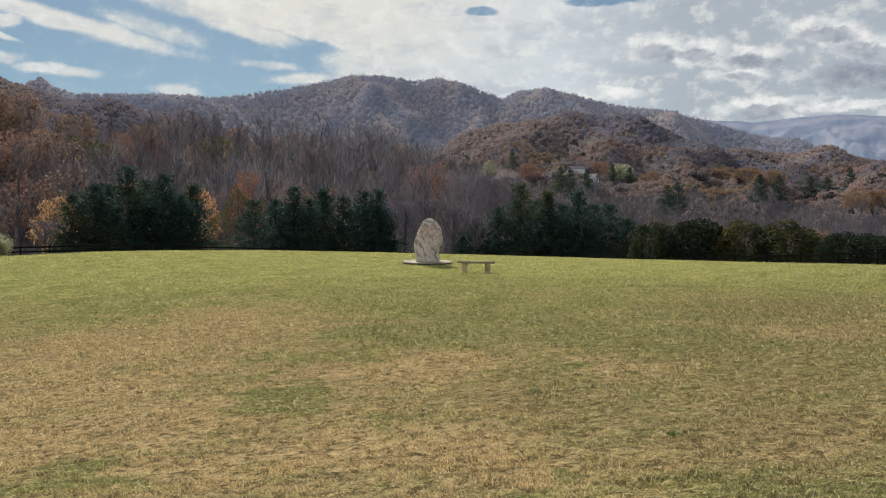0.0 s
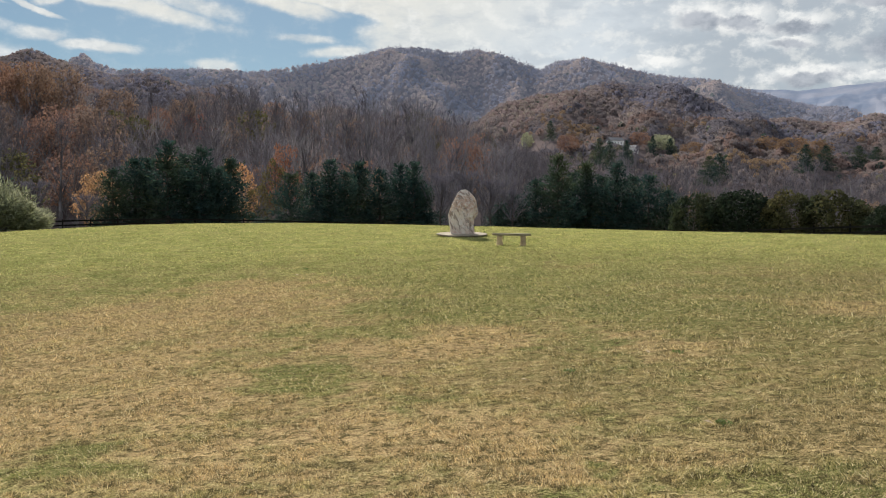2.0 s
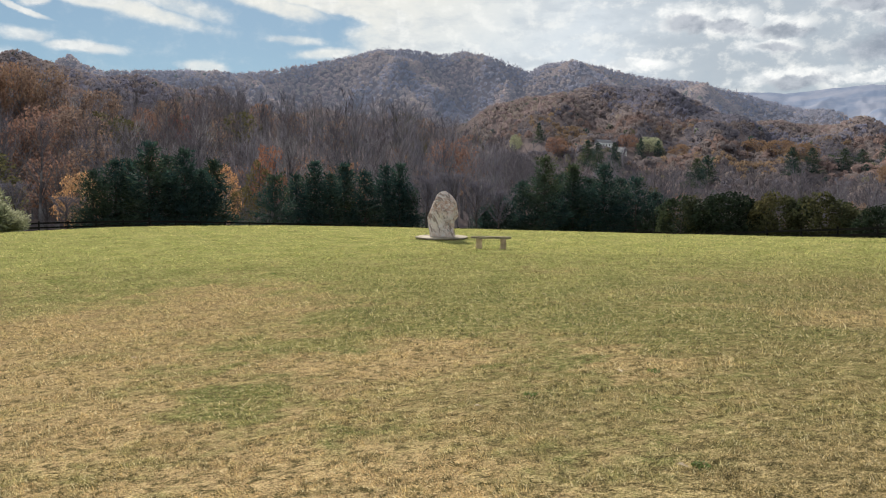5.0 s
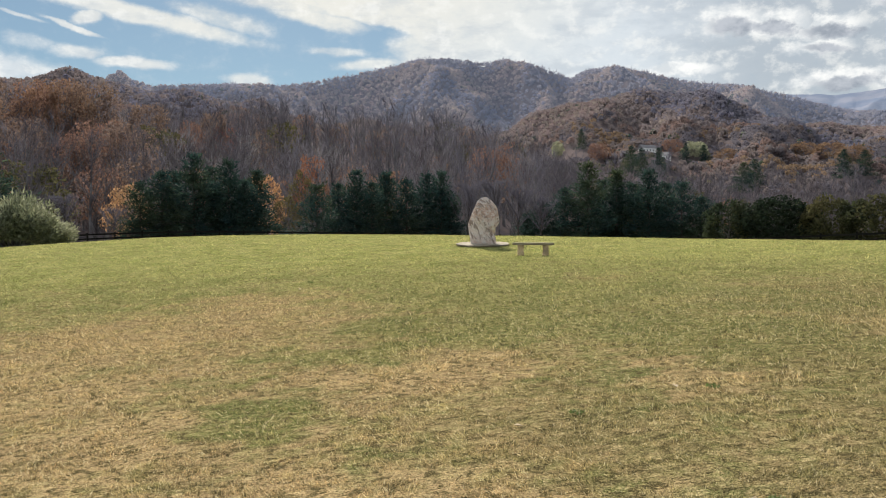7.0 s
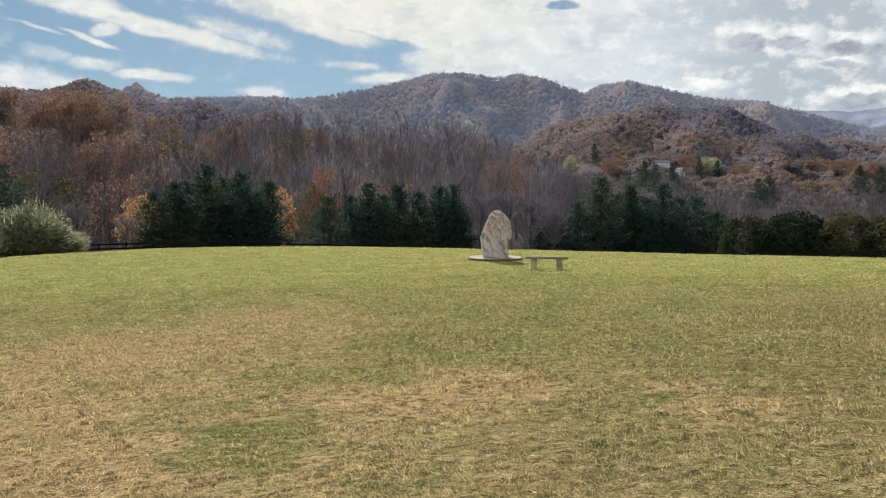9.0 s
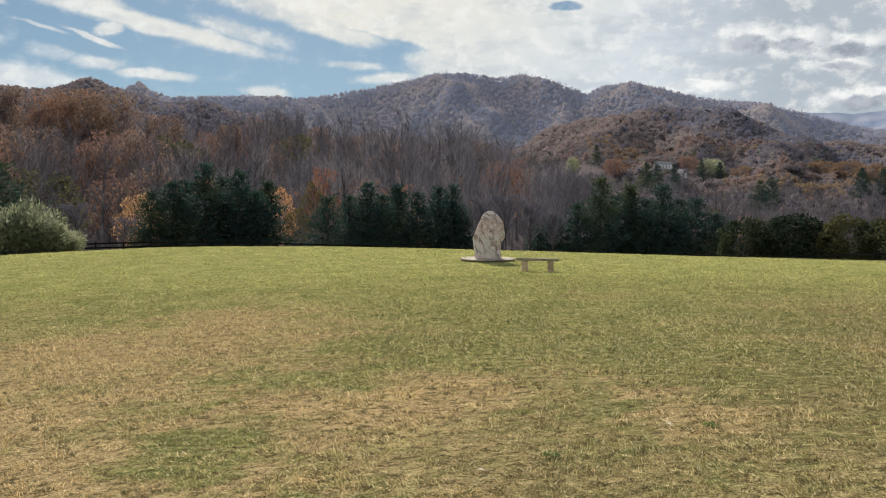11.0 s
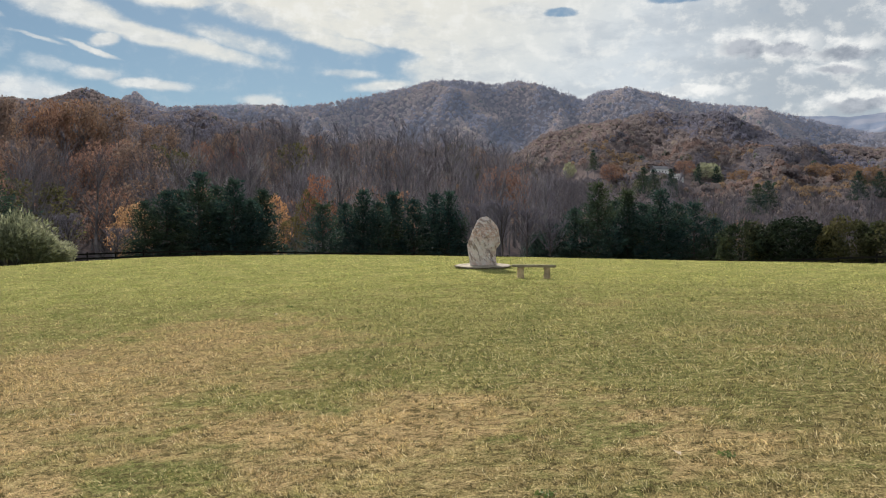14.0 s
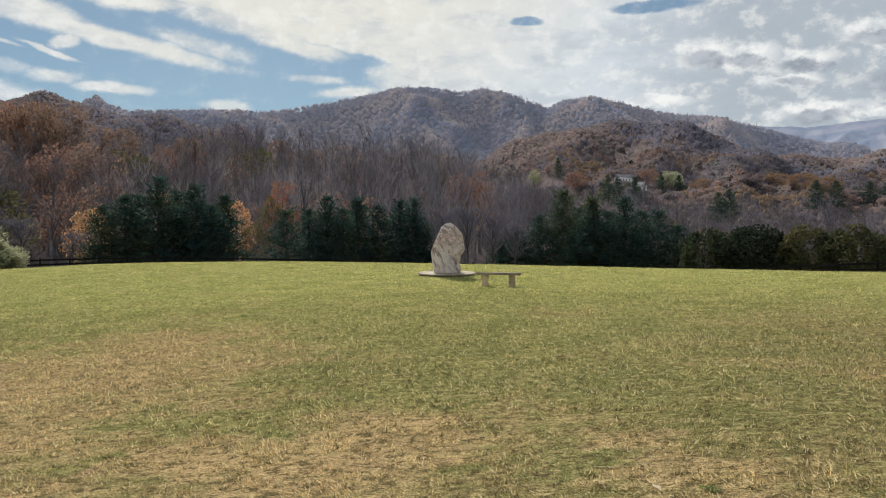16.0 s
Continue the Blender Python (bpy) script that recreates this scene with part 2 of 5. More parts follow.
# worn and green places in the lawn: x, y, half width, half depth, turn (degrees)
WORN = "-6.2 13.6 3.6 3.2 0 / -3.6 8.2 1.8 1.6 0 / -5.0 16.8 4.1 4.0 0 / -0.3 10.9 1.3 1.2 0 / -4.9 10.9 1.6 2.1 0 / -0.6 6.6 1.0 0.8 0 / 6.5 12.3 1.0 1.3 0 / 3.1 6.0 0.7 0.7 0 / 0.6 5.9 0.7 0.5 0 / -1.9 6.3 0.6 0.6 0 / -3.0 18.7 1.3 1.6 0 / 0.4 11.4 0.8 0.7 0 / 2.5 9.1 0.3 0.3 0 / -5.0 20.6 2.5 2.2 0 / -4.4 11.4 1.2 1.5 0 / 2.8 9.8 0.5 0.4 0 / 0.0 10.8 1.1 0.8 0 / 3.5 21.8 1.0 1.3 0 / 4.3 11.9 0.5 0.7 0 / 2.4 10.6 0.5 0.5 0"
LUSH = "-1.1 15.1 0.8 1.0 0 / 2.3 4.9 0.5 0.5 0 / -1.8 8.8 0.7 0.5 0 / 1.6 19.1 2.9 3.2 0 / -3.1 6.1 0.4 0.4 0 / 3.9 12.4 1.4 1.8 0 / 0.8 5.1 0.3 0.3 0 / -1.6 12.9 1.3 0.6 0 / -1.7 8.9 0.6 0.6 0 / 0.6 13.5 1.0 0.9 0 / 3.5 13.3 1.0 1.2 0 / -2.1 10.7 0.4 0.4 0 / 1.8 15.4 1.2 1.0 0 / -8.8 30.4 4.3 2.2 0 / -0.1 27.1 3.6 2.2 0"
DULL = "6.0 9.5 3.6 4.2 0 / 3.2 6.2 1.6 1.6 0 / 9.5 16.0 4.5 4.5 0 / 1.7 8.3 1.3 1.5 0"


def turf_colour(n, pos):
    """Autumn turf: green grass with straw-coloured and brown worn patches."""
    x, y, z = n.split(pos)
    flat = n.xyz(x, y, 0.0)
    warp = n.add("ShaderNodeTexNoise")
    n.put(warp.inputs["Vector"], flat)
    warp.inputs["Scale"].default_value, warp.inputs["Detail"].default_value = 0.9, 5.0
    bent = n.vec("ADD", flat, n.vec("MULTIPLY", n.vec("SUBTRACT", warp.outputs["Color"], (0.5, 0.5, 0.5)), (3.0, 3.0, 0.0)))

    def patches(text):
        whole = None
        for row in text.split("/"):
            cx, cy, a, c, turn = (float(v) for v in row.split())
            node = n.add("ShaderNodeMapping")
            node.vector_type = "TEXTURE"
            n.put(node.inputs["Vector"], bent)
            node.inputs["Location"].default_value = (cx, cy, 0)
            node.inputs["Rotation"].default_value = (0, 0, radians(turn))
            node.inputs["Scale"].default_value = (a, c, 1)
            far = n.add("ShaderNodeVectorMath", operation="LENGTH")
            n.put(far.inputs[0], node.outputs[0])
            one = n.ramp(far.outputs["Value"], 1.5, 0.3)
            whole = one if whole is None else n.math("MAXIMUM", whole, one)
        return whole

    big = n.noise(flat, 0.16, 3.0, 0.55, 0.6)
    middle = n.noise(flat, 0.75, 4.0, 0.6, 0.4)
    small = n.noise(flat, 4.0, 4.0, 0.62)
    fine = n.noise(flat, 26.0, 3.0, 0.65)
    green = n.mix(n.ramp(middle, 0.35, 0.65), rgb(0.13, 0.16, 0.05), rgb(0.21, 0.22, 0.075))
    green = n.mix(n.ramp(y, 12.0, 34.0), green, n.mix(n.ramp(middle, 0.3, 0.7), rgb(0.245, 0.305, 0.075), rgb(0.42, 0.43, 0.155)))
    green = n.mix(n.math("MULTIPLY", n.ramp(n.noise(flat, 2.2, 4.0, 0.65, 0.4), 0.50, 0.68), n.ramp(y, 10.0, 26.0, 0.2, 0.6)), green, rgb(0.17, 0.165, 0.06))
    straw = n.mix(n.ramp(middle, 0.4, 0.65), rgb(0.50, 0.35, 0.19), rgb(0.40, 0.275, 0.155))
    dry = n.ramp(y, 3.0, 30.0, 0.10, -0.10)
    amount = n.math("ADD", n.math("ADD", n.math("MULTIPLY", big, 0.35), n.math("MULTIPLY", middle, 0.35)), n.math("ADD", n.math("MULTIPLY", small, 0.5), dry))
    amount = n.math("ADD", amount, n.math("MULTIPLY", patches(WORN), 0.15))
    amount = n.math("SUBTRACT", amount, n.math("MULTIPLY", patches(LUSH), 0.17))
    worn = n.ramp(amount, 0.55, 0.80)
    col = n.mix(n.math("MULTIPLY", worn, 0.9), green, straw)
    # bleached stalks; shade in the gaps between tufts put in as dark colour
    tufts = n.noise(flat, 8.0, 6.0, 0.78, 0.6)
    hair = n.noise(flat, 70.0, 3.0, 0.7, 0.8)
    # dark and pale streaks, drawn out along x
    streaks = n.noise(n.xyz(n.math("MULTIPLY", x, 0.45), y, 3.0), 2.6, 4.0, 0.7, 0.5)
    col = n.mix(n.math("MULTIPLY", n.ramp(streaks, 0.52, 0.64), 0.45), col, rgb(0.10, 0.095, 0.035))
    col = n.mix(n.math("MULTIPLY", n.ramp(streaks, 0.46, 0.34), 0.35), col, rgb(0.52, 0.43, 0.21))
    # duller, darker brown-green patches towards the right
    dull_side = n.math("MULTIPLY", patches(DULL), n.ramp(middle, 0.3, 0.6, 0.45, 1.0))
    col = n.mix(n.math("MULTIPLY", dull_side, 0.6), col, rgb(0.132, 0.118, 0.05))
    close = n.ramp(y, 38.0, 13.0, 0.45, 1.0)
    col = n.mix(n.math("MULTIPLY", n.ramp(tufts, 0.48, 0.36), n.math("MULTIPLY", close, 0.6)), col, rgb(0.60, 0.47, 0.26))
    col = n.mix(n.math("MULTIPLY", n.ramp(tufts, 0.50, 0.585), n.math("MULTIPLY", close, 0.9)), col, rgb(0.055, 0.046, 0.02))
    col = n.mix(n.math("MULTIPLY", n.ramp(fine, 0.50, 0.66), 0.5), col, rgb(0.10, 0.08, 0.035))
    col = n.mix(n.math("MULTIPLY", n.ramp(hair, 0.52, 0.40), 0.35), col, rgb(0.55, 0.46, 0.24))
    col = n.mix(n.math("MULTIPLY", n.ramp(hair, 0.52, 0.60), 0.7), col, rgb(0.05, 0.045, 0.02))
    return col, fine, small


def make_ground_material():
    mat, n, s = material("turf_and_leaf_litter", 1.0, 0.0)
    pos = where(n)
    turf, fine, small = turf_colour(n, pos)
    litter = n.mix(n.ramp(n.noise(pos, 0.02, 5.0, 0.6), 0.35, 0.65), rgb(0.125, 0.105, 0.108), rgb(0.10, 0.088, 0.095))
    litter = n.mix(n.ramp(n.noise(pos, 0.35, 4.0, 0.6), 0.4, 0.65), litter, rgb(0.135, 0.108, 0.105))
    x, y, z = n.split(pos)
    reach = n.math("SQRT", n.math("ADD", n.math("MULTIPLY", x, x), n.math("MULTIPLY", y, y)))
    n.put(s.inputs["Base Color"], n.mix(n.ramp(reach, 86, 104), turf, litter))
    bump(n, s, n.math("ADD", fine, n.math("MULTIPLY", n.noise(pos, 6.5, 4.0, 0.7, 0.5), 2.0)), 0.9, 0.07)
    return mat


def make_blade_material():
    mat, n, s = material("grass_blade", 0.6, 0.25)
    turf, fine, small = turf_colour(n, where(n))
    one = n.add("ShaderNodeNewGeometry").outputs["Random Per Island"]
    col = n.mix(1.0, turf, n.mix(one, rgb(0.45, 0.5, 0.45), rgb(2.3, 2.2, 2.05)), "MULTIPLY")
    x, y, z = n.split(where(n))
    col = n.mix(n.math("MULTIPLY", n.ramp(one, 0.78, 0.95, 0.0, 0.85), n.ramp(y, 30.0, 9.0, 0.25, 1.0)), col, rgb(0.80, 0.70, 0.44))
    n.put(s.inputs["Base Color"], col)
    let_through(n, s, col, 0.45)
    return mat


def let_through(n, shader, col, share):
    """Thin leaves and blades let part of the light through."""
    thin = n.add("ShaderNodeBsdfTranslucent")
    n.put(thin.inputs[0], col)
    both = n.add("ShaderNodeMixShader")
    both.inputs[0].default_value = share
    n.put(both.inputs[1], shader.outputs[0])
    n.put(both.inputs[2], thin.outputs[0])
    for node in n.tree.nodes:
        if node.bl_idname == "ShaderNodeOutputMaterial":
            n.put(node.inputs[0], both.outputs[0])


def plain(name, a, b, scale, rough=0.9, spec=0.2, c=None, relief=0.0, leafy=False, vary=0.4):
    """Two or three colours broken up by noise at two sizes, and by the single thing."""
    mat, n, s = material(name, rough, spec)
    pos = where(n)
    col = n.mix(n.ramp(n.noise(pos, scale, 4.0, 0.6), 0.35, 0.65), rgb(*a), rgb(*b))
    if c:
        col = n.mix(n.ramp(n.noise(pos, scale * 0.17, 3.0, 0.6), 0.45, 0.65), col, rgb(*c))
    if leafy:
        one = n.add("ShaderNodeNewGeometry").outputs["Random Per Island"]
        col = n.mix(1.0, col, n.mix(one, rgb(1 - vary, 1 - vary, 1 - vary), rgb(1 + vary, 1 + vary, 1 + vary)), "MULTIPLY")
    n.put(s.inputs["Base Color"], col)
    if leafy:
        let_through(n, s, col, 0.42)
    if relief:
        bump(n, s, n.noise(pos, scale * 3, 5.0, 0.65), 0.7, relief)
    return mat


GROUND = make_ground_material()
BLADE = make_blade_material()
BARK = plain("grey_bark", (0.14, 0.132, 0.135), (0.20, 0.19, 0.192), 1.5, c=(0.08, 0.074, 0.076))
PINE_BARK = plain("pine_bark", (0.05, 0.043, 0.038), (0.075, 0.062, 0.055), 2.0)
TWIG = plain("bare_twigs", (0.130, 0.125, 0.152), (0.154, 0.146, 0.172), 0.08, c=(0.100, 0.098, 0.127), leafy=True)
TWIG_DARK = plain("dark_twigs", (0.070, 0.067, 0.083), (0.090, 0.084, 0.100), 0.2, c=(0.084, 0.073, 0.082), leafy=True)
TWIG_PALE = plain("pale_twigs", (0.18, 0.172, 0.19), (0.21, 0.198, 0.212), 0.2, c=(0.165, 0.153, 0.175), leafy=True)
RUST = plain("rust_leaves", (0.25, 0.146, 0.108), (0.185, 0.118, 0.10), 0.3, c=(0.285, 0.172, 0.112), leafy=True, vary=0.28)
BROWN = plain("brown_leaves", (0.215, 0.152, 0.122), (0.165, 0.126, 0.114), 0.3, c=(0.25, 0.168, 0.118), leafy=True, vary=0.28)
OCHRE = plain("ochre_leaves", (0.50, 0.32, 0.17), (0.38, 0.24, 0.135), 0.3, c=(0.46, 0.26, 0.14), leafy=True)
OLIVE = plain("olive_leaves", (0.11, 0.105, 0.05), (0.08, 0.08, 0.042), 0.3, c=(0.14, 0.12, 0.055), leafy=True)
PALE = plain("pale_leaves", (0.36, 0.37, 0.25), (0.28, 0.30, 0.19), 0.3, leafy=True)
NEEDLE = plain("pine_needles", (0.023, 0.052, 0.051), (0.033, 0.061, 0.048), 0.5, 0.8, 0.2, c=(0.056, 0.075, 0.038), leafy=True)
SILVER = plain("grey_green_leaves", (0.24, 0.255, 0.165), (0.165, 0.185, 0.11), 2.0, 0.7, 0.3, c=(0.33, 0.335, 0.23), leafy=True)
FADED = plain("fading_shrub_leaves", (0.042, 0.055, 0.029), (0.024, 0.040, 0.027), 0.4, c=(0.085, 0.080, 0.036), leafy=True)
SHRUB = plain("shrub_leaves", (0.015, 0.026, 0.017), (0.024, 0.034, 0.019), 0.8, 0.8, 0.2, leafy=True)
RAIL = plain("black_fence_paint", (0.006, 0.006, 0.007), (0.010, 0.010, 0.010), 3.0, 0.85, 0.08, c=(0.014, 0.013, 0.012))


# ---- building helpers ----
def mesh_of(name, verts, faces, mats, index=None, smooth=False):
    me = bpy.data.meshes.new(name)
    me.from_pydata(np.asarray(verts).tolist(), [], faces.tolist() if isinstance(faces, np.ndarray) else faces)
    for mat in mats:
        me.materials.append(mat)
    if index is not None:
        me.polygons.foreach_set("material_index", np.asarray(index, dtype=np.int32))
    if smooth:
        me.polygons.foreach_set("use_smooth", np.ones(len(me.polygons), dtype=bool))
    me.update()
    return me


def part(name, bm, mat, parent, label=""):
    me = bpy.data.meshes.new(name)
    bm.to_mesh(me)
    bm.free()
    me.materials.append(mat)
    ob = new(name, me)
    ob.parent = parent
    if label:
        tagged(ob, label)
    return ob


def empty(name, m, label, category, group="", kind=""):
    ob = new(name)
    ob.empty_display_size = 0.2
    ob.matrix_world = m
    return tagged(ob, label, category, group, kind)


# ---- ground ----
def make_ground():
    front = np.linspace(-46, 46, 277)
    rest = np.linspace(46, 314, 69)[1:-1]
    az = np.radians(np.concatenate([front, rest]))
    rings = np.concatenate([np.linspace(0.6, 12, 34), np.geomspace(12.5, 60, 84), np.geomspace(62, 130, 36), np.geomspace(134, 1850, 104), np.geomspace(1950, 4900, 8)])
    rr, aa = np.meshgrid(rings, az, indexing="ij")
    x, y = rr * np.sin(aa), rr * np.cos(aa)
    z = land(x, y)
    verts = np.stack([x, y, z], -1).reshape(-1, 3)
    k, w = len(rings), len(az)
    i, j = np.meshgrid(np.arange(k - 1), np.arange(w), indexing="ij")
    j2 = (j + 1) % w
    faces = np.stack([i * w + j, (i + 1) * w + j, (i + 1) * w + j2, i * w + j2], -1).reshape(-1, 4)[:, ::-1]
    verts = np.vstack([verts, [[0, 0, ground_z(0.01, 0.01)]]])
    hub = len(verts) - 1
    faces = faces.tolist() + [[hub, (n + 1) % w, n] for n in range(w)]
    ob = new("ground", mesh_of("ground", verts, faces, [GROUND], smooth=True))
    tagged(ob, "rolling lawn of green and straw-coloured autumn turf before wooded hills", "ground", kind="structure")


make_ground()


# ---- plants as arrays of triangles ----
RNG = np.random.default_rng(7)


class Soup:
    """Collects triangles with a material number each."""

    def __init__(self):
        self.v, self.f, self.m, self.n = [], [], [], 0

    def add(self, verts, faces, mat):
        verts, faces = np.asarray(verts, float), np.asarray(faces, int)
        self.v.append(verts)
        self.f.append(faces + self.n)
        self.m.append(np.broadcast_to(np.asarray(mat), (len(faces),)))
        self.n += len(verts)

    def arrays(self):
        return np.vstack(self.v), np.vstack(self.f), np.concatenate(self.m)

    def mesh(self, name, mats):
        v, f, m = self.arrays()
        return mesh_of(name, v, f, mats, m)


def unit(v):
    return v / np.maximum(np.linalg.norm(v, axis=-1, keepdims=True), 1e-9)


def tube(points, radii, sides=5):
    """A tapered tube through the points."""
    points, verts, faces = np.asarray(points, float), [], []
    for k, (p, r) in enumerate(zip(points, radii)):
        along = unit(points[min(k + 1, len(points) - 1)] - points[max(k - 1, 0)])
        side = unit(np.cross(along, (0.31, 0.95, 0.05) if abs(along[2]) > 0.8 else (0, 0, 1.0)))
        other = np.cross(along, side)
        for s in range(sides):
            a = 2 * math.pi * s / sides
            verts.append(p + r * (math.cos(a) * side + math.sin(a) * other))
    for k in range(len(points) - 1):
        for s in range(sides):
            a, b = k * sides + s, k * sides + (s + 1) % sides
            faces += [(a, b, b + sides), (a, b + sides, a + sides)]
    return np.array(verts), np.array(faces)


def slivers(base, way, length, width, rng):
    """One thin pointed triangle for each base point."""
    side = unit(np.cross(way, rng.normal(size=base.shape)))
    v = np.stack([base - side * width[:, None] / 2, base + side * width[:, None] / 2, base + way * length[:, None]], 1)
    return v.reshape(-1, 3), np.arange(len(base) * 3).reshape(-1, 3)


def leaves(centre, size, rng, up=0.3):
    """One leaf clump (a triangle pair folded along its rib) for each centre."""
    normal = unit(rng.normal(size=centre.shape) + (0, 0, up))
    a = unit(np.cross(normal, rng.normal(size=centre.shape)))
    b = np.cross(normal, a)
    s = size[:, None]
    v = np.stack([centre - a * s * 0.55, centre + b * s * 0.4 + normal * s * 0.12, centre + a * s * 0.55, centre - b * s * 0.4 + normal * s * 0.12], 1).reshape(-1, 3)
    i = np.arange(len(centre))[:, None] * 4
    return v, np.vstack([i + [0, 1, 2], i + [0, 2, 3]])


def limbs_of(rng, h, count, low, spread, rise, radius):
    """Limb lines of a broad-leaved tree: start on the trunk, sweep out and up."""
    lines = []
    for k in range(count):
        t = low + (0.95 - low) * (k + rng.random()) / count
        a = rng.random() * 6.283
        reach = spread * h * (1.15 - 0.75 * (t - low) / (1 - low)) * rng.uniform(0.7, 1.15)
        out = np.array([math.cos(a), math.sin(a), 0])
        p0 = np.array([0, 0, t * h])
        p1 = p0 + out * reach * 0.5 + (0, 0, reach * rise * rng.uniform(0.5, 0.9))
        p2 = p0 + out * reach + (0, 0, reach * rise * rng.uniform(1.3, 2.0))
        p2[2] = min(p2[2], h * 1.02)
        lines.append((p0, p1, p2, radius * (1.1 - t) * 0.55))
    return lines


def trunk_line(rng, h, radius, bend=0.02, sides=6):
    pts = [np.array([rng.normal() * bend * h * t, rng.normal() * bend * h * t, t * h]) for t in (-0.03, 0.1, 0.35, 0.6, 0.82, 1.0)]
    pts[0][:2] = 0
    return tube(pts, [radius * k for k in (1.35, 1.0, 0.8, 0.55, 0.3, 0.08)], sides)


def bare_tree(seed, h, twigs=420, limbs=15, spread=0.2, wide=0.05):
    """Trunk soup and crown soup of a leafless tree."""
    rng = np.random.default_rng(seed)
    wood, crown = Soup(), Soup()
    wood.add(*trunk_line(rng, h, h * 0.014), 0)
    lines = limbs_of(rng, h, limbs, 0.38, spread, 1.0, h * 0.014)
    for p0, p1, p2, r in lines:
        wood.add(*tube([p0, p1, p2], [r, r * 0.6, r * 0.15], 3), 0)
    per = twigs // len(lines)
    for p0, p1, p2, r in lines:
        t = rng.random(per)[:, None]
        base = np.where(t < 0.5, p0 + (p1 - p0) * t * 2, p1 + (p2 - p1) * (t - 0.5) * 2)
        way = unit(unit(p2 - p0) * 0.8 + rng.normal(size=(per, 3)) * 0.42 + (0, 0, 0.7))
        crown.add(*slivers(base, way, rng.uniform(0.05, 0.13, per) * h, rng.uniform(0.6, 1.4, per) * wide, rng), 0)
    return wood, crown


def leafy_tree(seed, h, count=900, limbs=12, spread=0.26, size=0.5, low=0.3):
    """Broad-leaved tree: limbs that carry rounded lobes of leaf over a domed crown."""
    rng = np.random.default_rng(seed)
    wood, crown = Soup(), Soup()
    wood.add(*trunk_line(rng, h * 0.92, h * 0.013), 0)
    lobes = limbs + 8
    mid, tall, wide = h * (low + 0.97) / 2, h * (0.97 - low) / 2, spread * h
    heart = np.array([0, 0, mid])
    per = count // lobes
    for k in range(lobes):
        level = 0.97 - 1.7 * (k + 0.5) / lobes
        a, ring = k * 2.4 + rng.normal() * 0.35, math.sqrt(1 - level * level)
        q = heart + np.array([math.cos(a) * ring * wide * 0.8, math.sin(a) * ring * wide * 0.8, level * tall * 0.8]) * rng.uniform(0.8, 1.12)
        p0 = np.array([0, 0, max(low * 0.7 * h, q[2] - 0.26 * h)])
        wood.add(*tube([p0, (p0 + q) / 2 + (0, 0, -0.02 * h), q], [h * 0.006, h * 0.004, h * 0.001], 3), 0)
        out = unit(rng.normal(size=(per, 3)) + unit(q - heart) * 0.6 + (0, 0, 0.4))
        c = q + out * (rng.random(per)[:, None] ** 0.4) * wide * rng.uniform(0.36, 0.5) * (1, 1, 0.85)
        crown.add(*leaves(c, rng.uniform(0.55, 1.25, per) * size, rng), 0)
    return wood, crown


def pine_tree(seed, h, base=0.05, width=0.27, sprays=5200):
    """White pine: a straight trunk, separate tiers of level limbs, flat sprays of needles, a pointed tip."""
    rng = np.random.default_rng(seed)
    wood, crown = Soup(), Soup()
    wood.add(*trunk_line(rng, h, h * 0.014, 0.004), 0)
    levels = 18
    made = []
    for k in range(levels):
        t = base + (0.97 - base) * k / (levels - 1)
        reach = width * h * 1.12 * (1 - t) ** 0.72 * rng.uniform(0.7, 1.2) + 0.018 * h
        number = int(rng.integers(6, 9))
        turn = rng.random() * 6.283
        for b in range(number):
            if rng.random() < 0.1:
                continue
            a = turn + 6.283 * b / number + rng.normal() * 0.2
            ln = reach * rng.uniform(0.6, 1.15)
            rise = rng.uniform(-0.12, 0.25) + 0.7 * t**2
            p0 = np.array([0, 0, (t + rng.normal() * 0.008) * h])
            p1 = p0 + np.array([math.cos(a), math.sin(a), rise]) * ln
            made.append((p0, p1, ln))
            wood.add(*tube([p0, (p0 + p1) / 2 + (0, 0, -0.03 * ln), p1], [0.0045 * h * (1.05 - t), 0.003 * h * (1.05 - t), 0.0006 * h], 3), 0)
    made.append((np.array([0, 0, 0.9 * h]), np.array([0, 0, 1.0 * h]), 0.1 * h))
    total = sum(m[2] for m in made)
    for p0, p1, ln in made:
        per = max(14, int(sprays * ln / total))
        t = (rng.random(per) ** 0.62)[:, None]
        c = p0 + (p1 - p0) * t + rng.normal(size=(per, 3)) * (0.030 * h) * (1, 1, 0.85) * (0.5 + 0.5 * t) * min(1.0, 0.4 + ln / (0.15 * h))
        way = unit(unit(p1 - p0) * 0.8 + rng.normal(size=(per, 3)) * (0.6, 0.6, 0.4) + (0, 0, 0.3))
        crown.add(*slivers(c, way, rng.uniform(0.028, 0.055, per) * h, rng.uniform(0.010, 0.020, per) * h, rng), 0)
    return wood, crown


